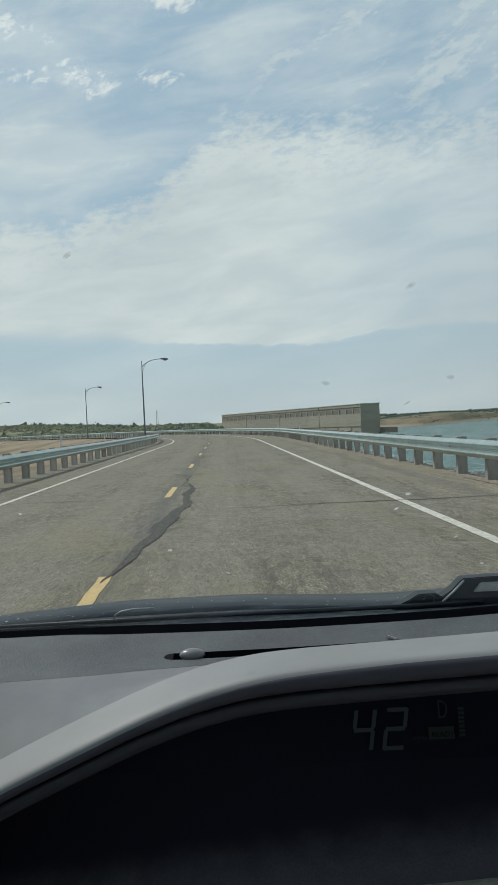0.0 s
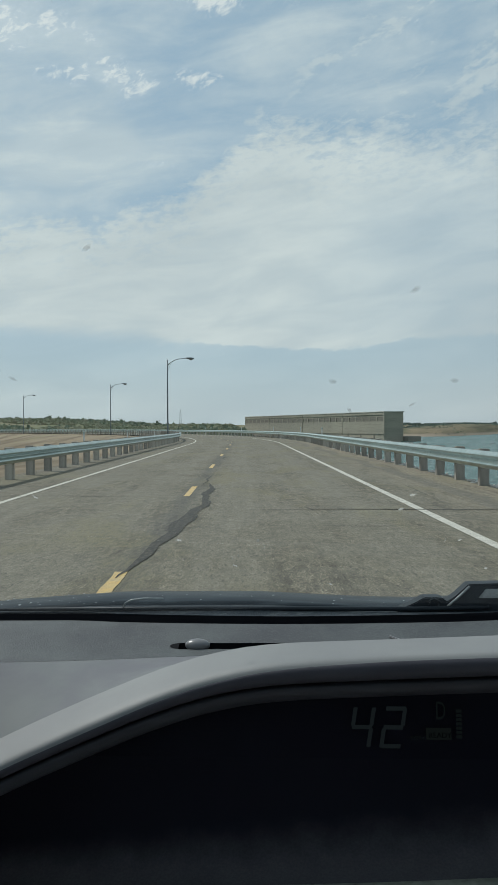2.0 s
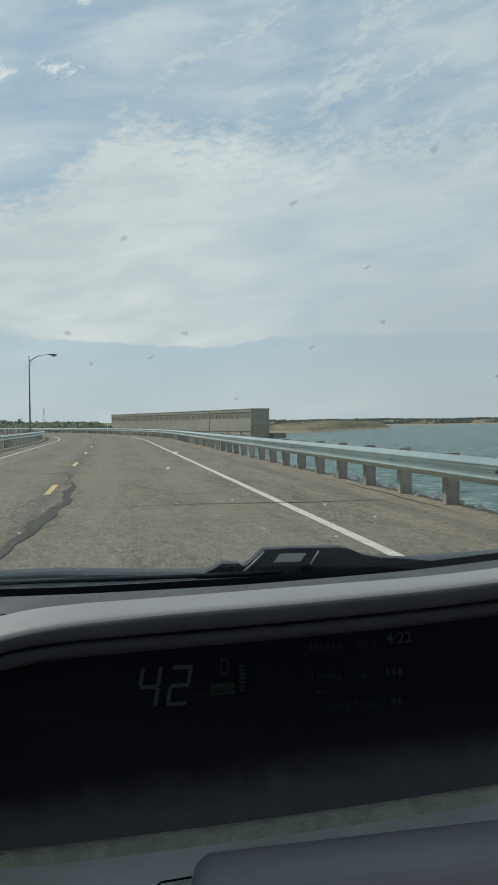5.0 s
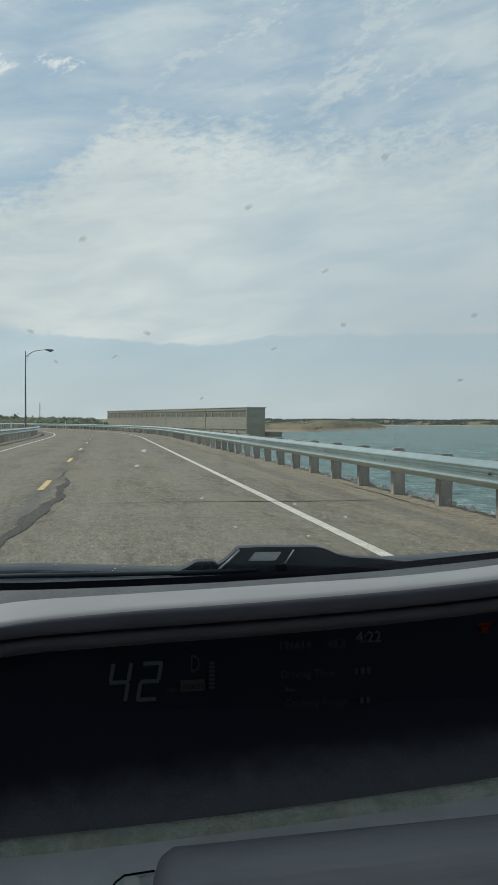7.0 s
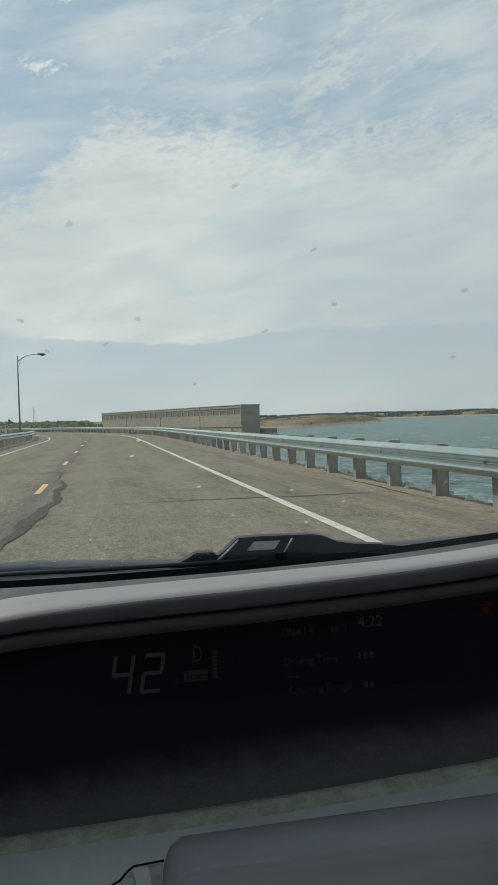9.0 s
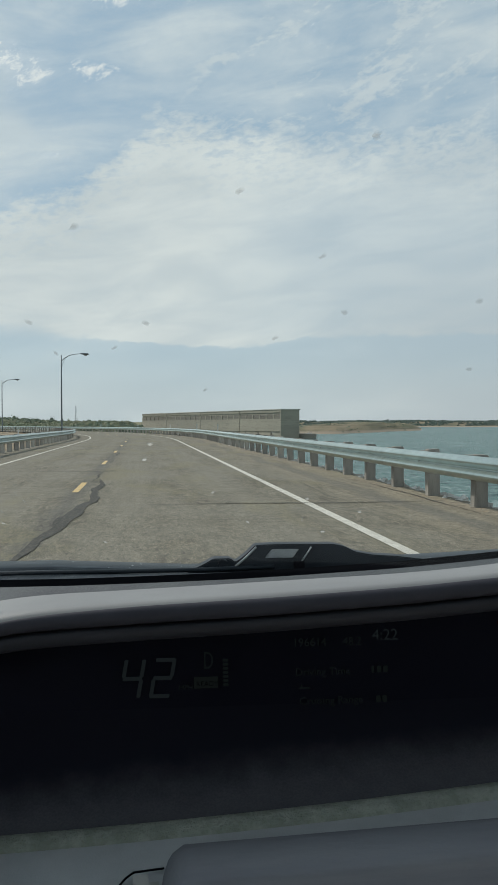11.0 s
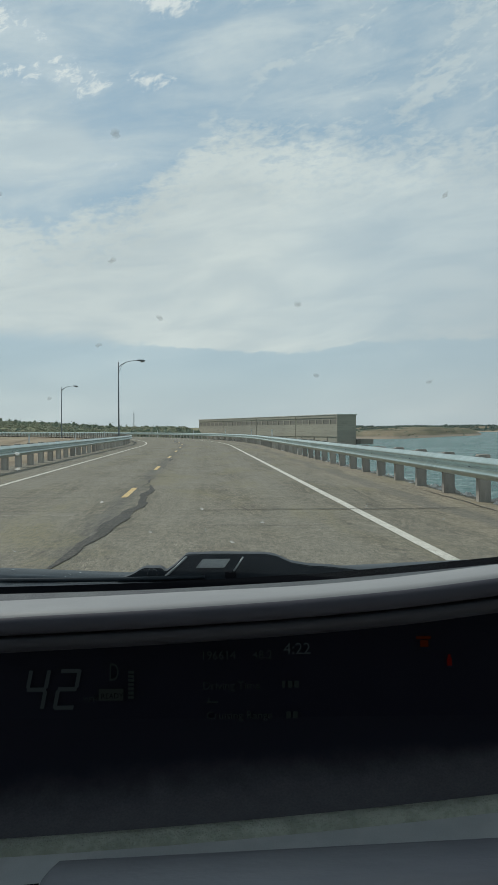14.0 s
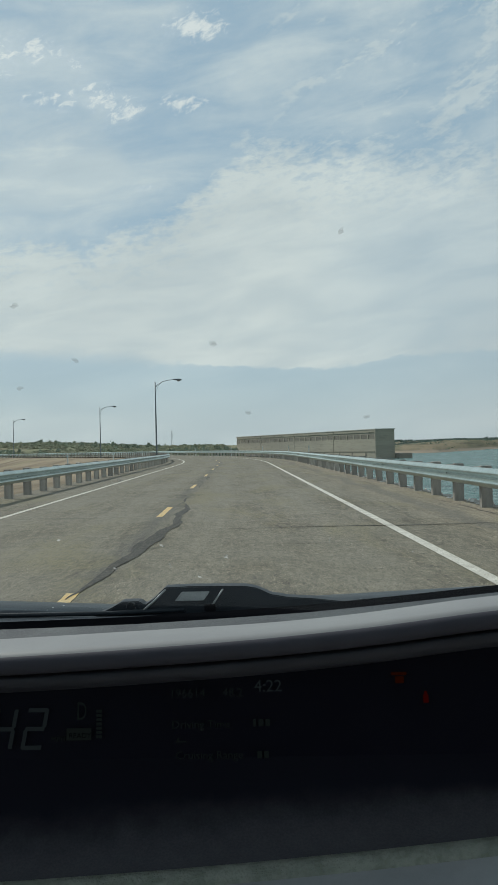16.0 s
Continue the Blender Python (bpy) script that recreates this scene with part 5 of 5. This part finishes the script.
def windshield():
    rows = []
    for i in range(9):
        v = 1.0 - 0.73 * i / 8
        rows.append([(u, v, 1.02 + (1.0 - v) * 0.571) for u in (-0.62, -0.2, 0.3, 0.8, 1.16)])
    ob = part("windshield", sheet(rows, WINDSHIELD, "windshield"), None, car, "raked windshield glass with insect spots")
    ob.visible_shadow = False
    rng = random.Random(6)
    spots = [(0.128, 0.425), (0.114, 0.505), (0.005, 0.565), (0.094, 0.579), (0.047, 0.638), (0.227, 0.541), (0.246, 0.612), (-0.033, 0.486), (-0.018, 0.59), (-0.003, 0.739),
             (0.184, 0.89), (-0.052, 0.908), (0.138, 0.553), (-0.059, 0.596), (0.138, 0.697), (-0.072, 0.565), (-0.277, 0.56), (-0.204, 0.455), (-0.31, 0.717), (0.003, 0.714), (0.06, 0.80), (-0.15, 0.86), (0.155, 0.815), (0.10, 0.865), (0.215, 0.845), (-0.20, 0.80), (0.30, 0.46), (0.33, 0.62), (0.06, 0.46)]
    for u, v in spots:
        pale = v > 0.7
        bm = bmesh.new()
        r = rng.uniform(0.0019, 0.0032) * (1.6 if rng.random() < 0.3 else 1.0)
        n, tail = 18, rng.uniform(1.2, 3.6)
        ring = [bm.verts.new((r * rng.uniform(0.35, 1.15) * math.cos(6.283 * j / n), r * rng.uniform(0.7, 1.5) * (tail if j > n / 2 else 1.0) * math.sin(6.283 * j / n), 0)) for j in range(n)]
        top = bm.verts.new((0, 0, 0))
        for j in range(n):
            bm.faces.new((ring[j], ring[(j + 1) % n], top))
        sp = part("insect_spot", bm, SPLAT_PALE if pale else SPLAT, ob)
        sp.matrix_local = pose(u, v, 1.02 + (1.0 - v) * 0.571 + 0.0012, -29.7, 0, rng.uniform(-40, 40))

    # thin pale see-through streaks low on the glass
    for i in range(11):
        u, v = rng.uniform(-0.16, 0.40), 0.84 + rng.uniform(-0.05, 0.03)
        n, ln = 6, rng.uniform(0.008, 0.02)
        bm = bmesh.new()
        edge = [[bm.verts.new((sd * 0.0007 * rng.uniform(0.5, 1.4) * math.sin(math.pi * (j + 0.4) / n), ln * (j / n - 0.5), 0)) for sd in (-1, 1)] for j in range(n)]
        for a, b in zip(edge, edge[1:]):
            bm.faces.new((a[0], a[1], b[1], b[0]))
        sp = part("pale_streak", bm, PALE_STREAK, ob)
        sp.matrix_local = pose(u, v, 1.02 + (1.0 - v) * 0.571 + 0.0012, -29.7, 0, 0)


windshield()


def wheel(x, y, parent):
    w = part("tyre", tube([(x - 0.09, y, 0.31), (x - 0.1, y, 0.31), (x + 0.1, y, 0.31), (x + 0.09, y, 0.31)], [0.27, 0.31, 0.31, 0.27], 28), TYRE, parent)
    part("rim", tube([(x - 0.104, y, 0.31), (x + 0.104, y, 0.31)], [0.2, 0.2], 20), RIM, w)


def car_shell():
    """Plain outer body that closes the cabin: sides, roof, tail, floor and pillars."""
    cx = 0.27
    for s in (-1, 1):
        x = cx + s * 0.93
        # y, sill height, belt height, half width
        for name, line in (("front_fender", ((2.0, 0.35, 0.68, 0.80), (1.85, 0.31, 0.80, 0.855), (1.6, 0.29, 0.885, 0.89), (1.35, 0.28, 0.94, 0.905), (1.05, 0.28, 0.975, 0.92), (0.96, 0.28, 0.955, 0.92))),
                           ("front_door", ((0.95, 0.28, 0.95, 0.92), (0.7, 0.28, 0.905, 0.93), (0.1, 0.28, 0.905, 0.93), (-0.55, 0.28, 0.91, 0.93))),
                           ("rear_door", ((-0.56, 0.28, 0.91, 0.93), (-0.95, 0.28, 0.92, 0.925), (-1.35, 0.28, 0.935, 0.915))),
                           ("rear_fender", ((-1.36, 0.28, 0.935, 0.915), (-1.8, 0.30, 0.97, 0.885), (-2.15, 0.34, 0.96, 0.82), (-2.3, 0.40, 0.92, 0.74)))):
            rows = [[(cx + s * (h - 0.07), v, lo), (cx + s * h, v, lo + 0.12), (cx + s * (h + 0.02), v, (lo + hi) / 2), (cx + s * (h + 0.005), v, hi - 0.07), (cx + s * (h - 0.03), v, hi)] for v, lo, hi, h in line]
            skin = part(name, sheet(rows, CAR_PAINT, name), None, car)
            sol = skin.modifiers.new("thick", "SOLIDIFY")
            sol.thickness, sol.offset = 0.025, 0
        part("windshield_pillar", tube([(x - 0.02 * s, 1.06, 0.94), (x - 0.12 * s, 0.64, 1.21), (x - 0.20 * s, 0.26, 1.45)], [0.05, 0.04, 0.04], 8), CAR_PAINT, car)
        # unseen panel, added to keep side light off the dash
        part("side_light_blocker", box(0.03, 0.46, 0.22, x - 0.05 * s, 0.80, 0.99, 0.01), CABIN, car)
        part("middle_pillar", tube([(x, -0.6, 0.88), (x - 0.20 * s, -0.55, 1.46)], [0.05, 0.04], 8), CAR_PAINT, car)
        rows = [[(cx + s * a, v, w), (cx + s * b, q, z)] for a, v, w, b, q, z in ((0.885, -1.35, 0.935, 0.70, -1.15, 1.44), (0.855, -1.8, 0.97, 0.69, -1.7, 1.34), (0.79, -2.15, 0.96, 0.68, -2.12, 1.19))]
        skin = part("rear_quarter", sheet(rows, CAR_PAINT, "rear_quarter"), None, car)
        sol = skin.modifiers.new("thick", "SOLIDIFY")
        sol.thickness, sol.offset = 0.03, 0
        pane = [[(x - 0.01 * s, v, 0.90), (x - 0.17 * s, v * 0.8, 1.45)] for v in (1.0, 0.3, -0.5, -1.35)]
        p = part("side_window", sheet(pane, WINDSHIELD, "side_window"), None, car)
        p.visible_shadow = False
        wheel(x - 0.04 * s, 1.52, car), wheel(x - 0.04 * s, -1.25, car)
    rows = [[(cx + u * k, v, w - 0.05 * (u / 0.8) ** 2) for u in (-0.8, -0.5, -0.2, 0.0, 0.2, 0.5, 0.8)] for v, w, k in ((0.27, 1.455, 0.92), (0.0, 1.50, 0.92), (-0.5, 1.53, 0.92), (-1.1, 1.50, 0.85), (-1.7, 1.40, 0.84), (-2.15, 1.24, 0.84), (-2.3, 0.95, 0.95), (-2.33, 0.5, 1.0), (-2.25, 0.3, 1.0))]
    ob = part("roof", sheet(rows, CAR_PAINT, "roof"), None, car)
    sol = ob.modifiers.new("thick", "SOLIDIFY")
    sol.thickness, sol.offset = 0.03, -1
    rows = [[(u, v, w - 0.042) for u, v, w in r] for r in rows]
    part("headliner", sheet(rows, CABIN, "headliner"), None, car)
    part("floor_pan", box(1.78, 4.0, 0.06, cx, -0.25, 0.30, 0.02), CABIN, car)
    part("firewall", box(1.78, 0.05, 0.62, cx, 1.12, 0.64), CABIN, car)
    part("front_bumper", box(1.84, 0.2, 0.34, cx, 1.97, 0.48, 0.06), CAR_PAINT, car)


car_shell()
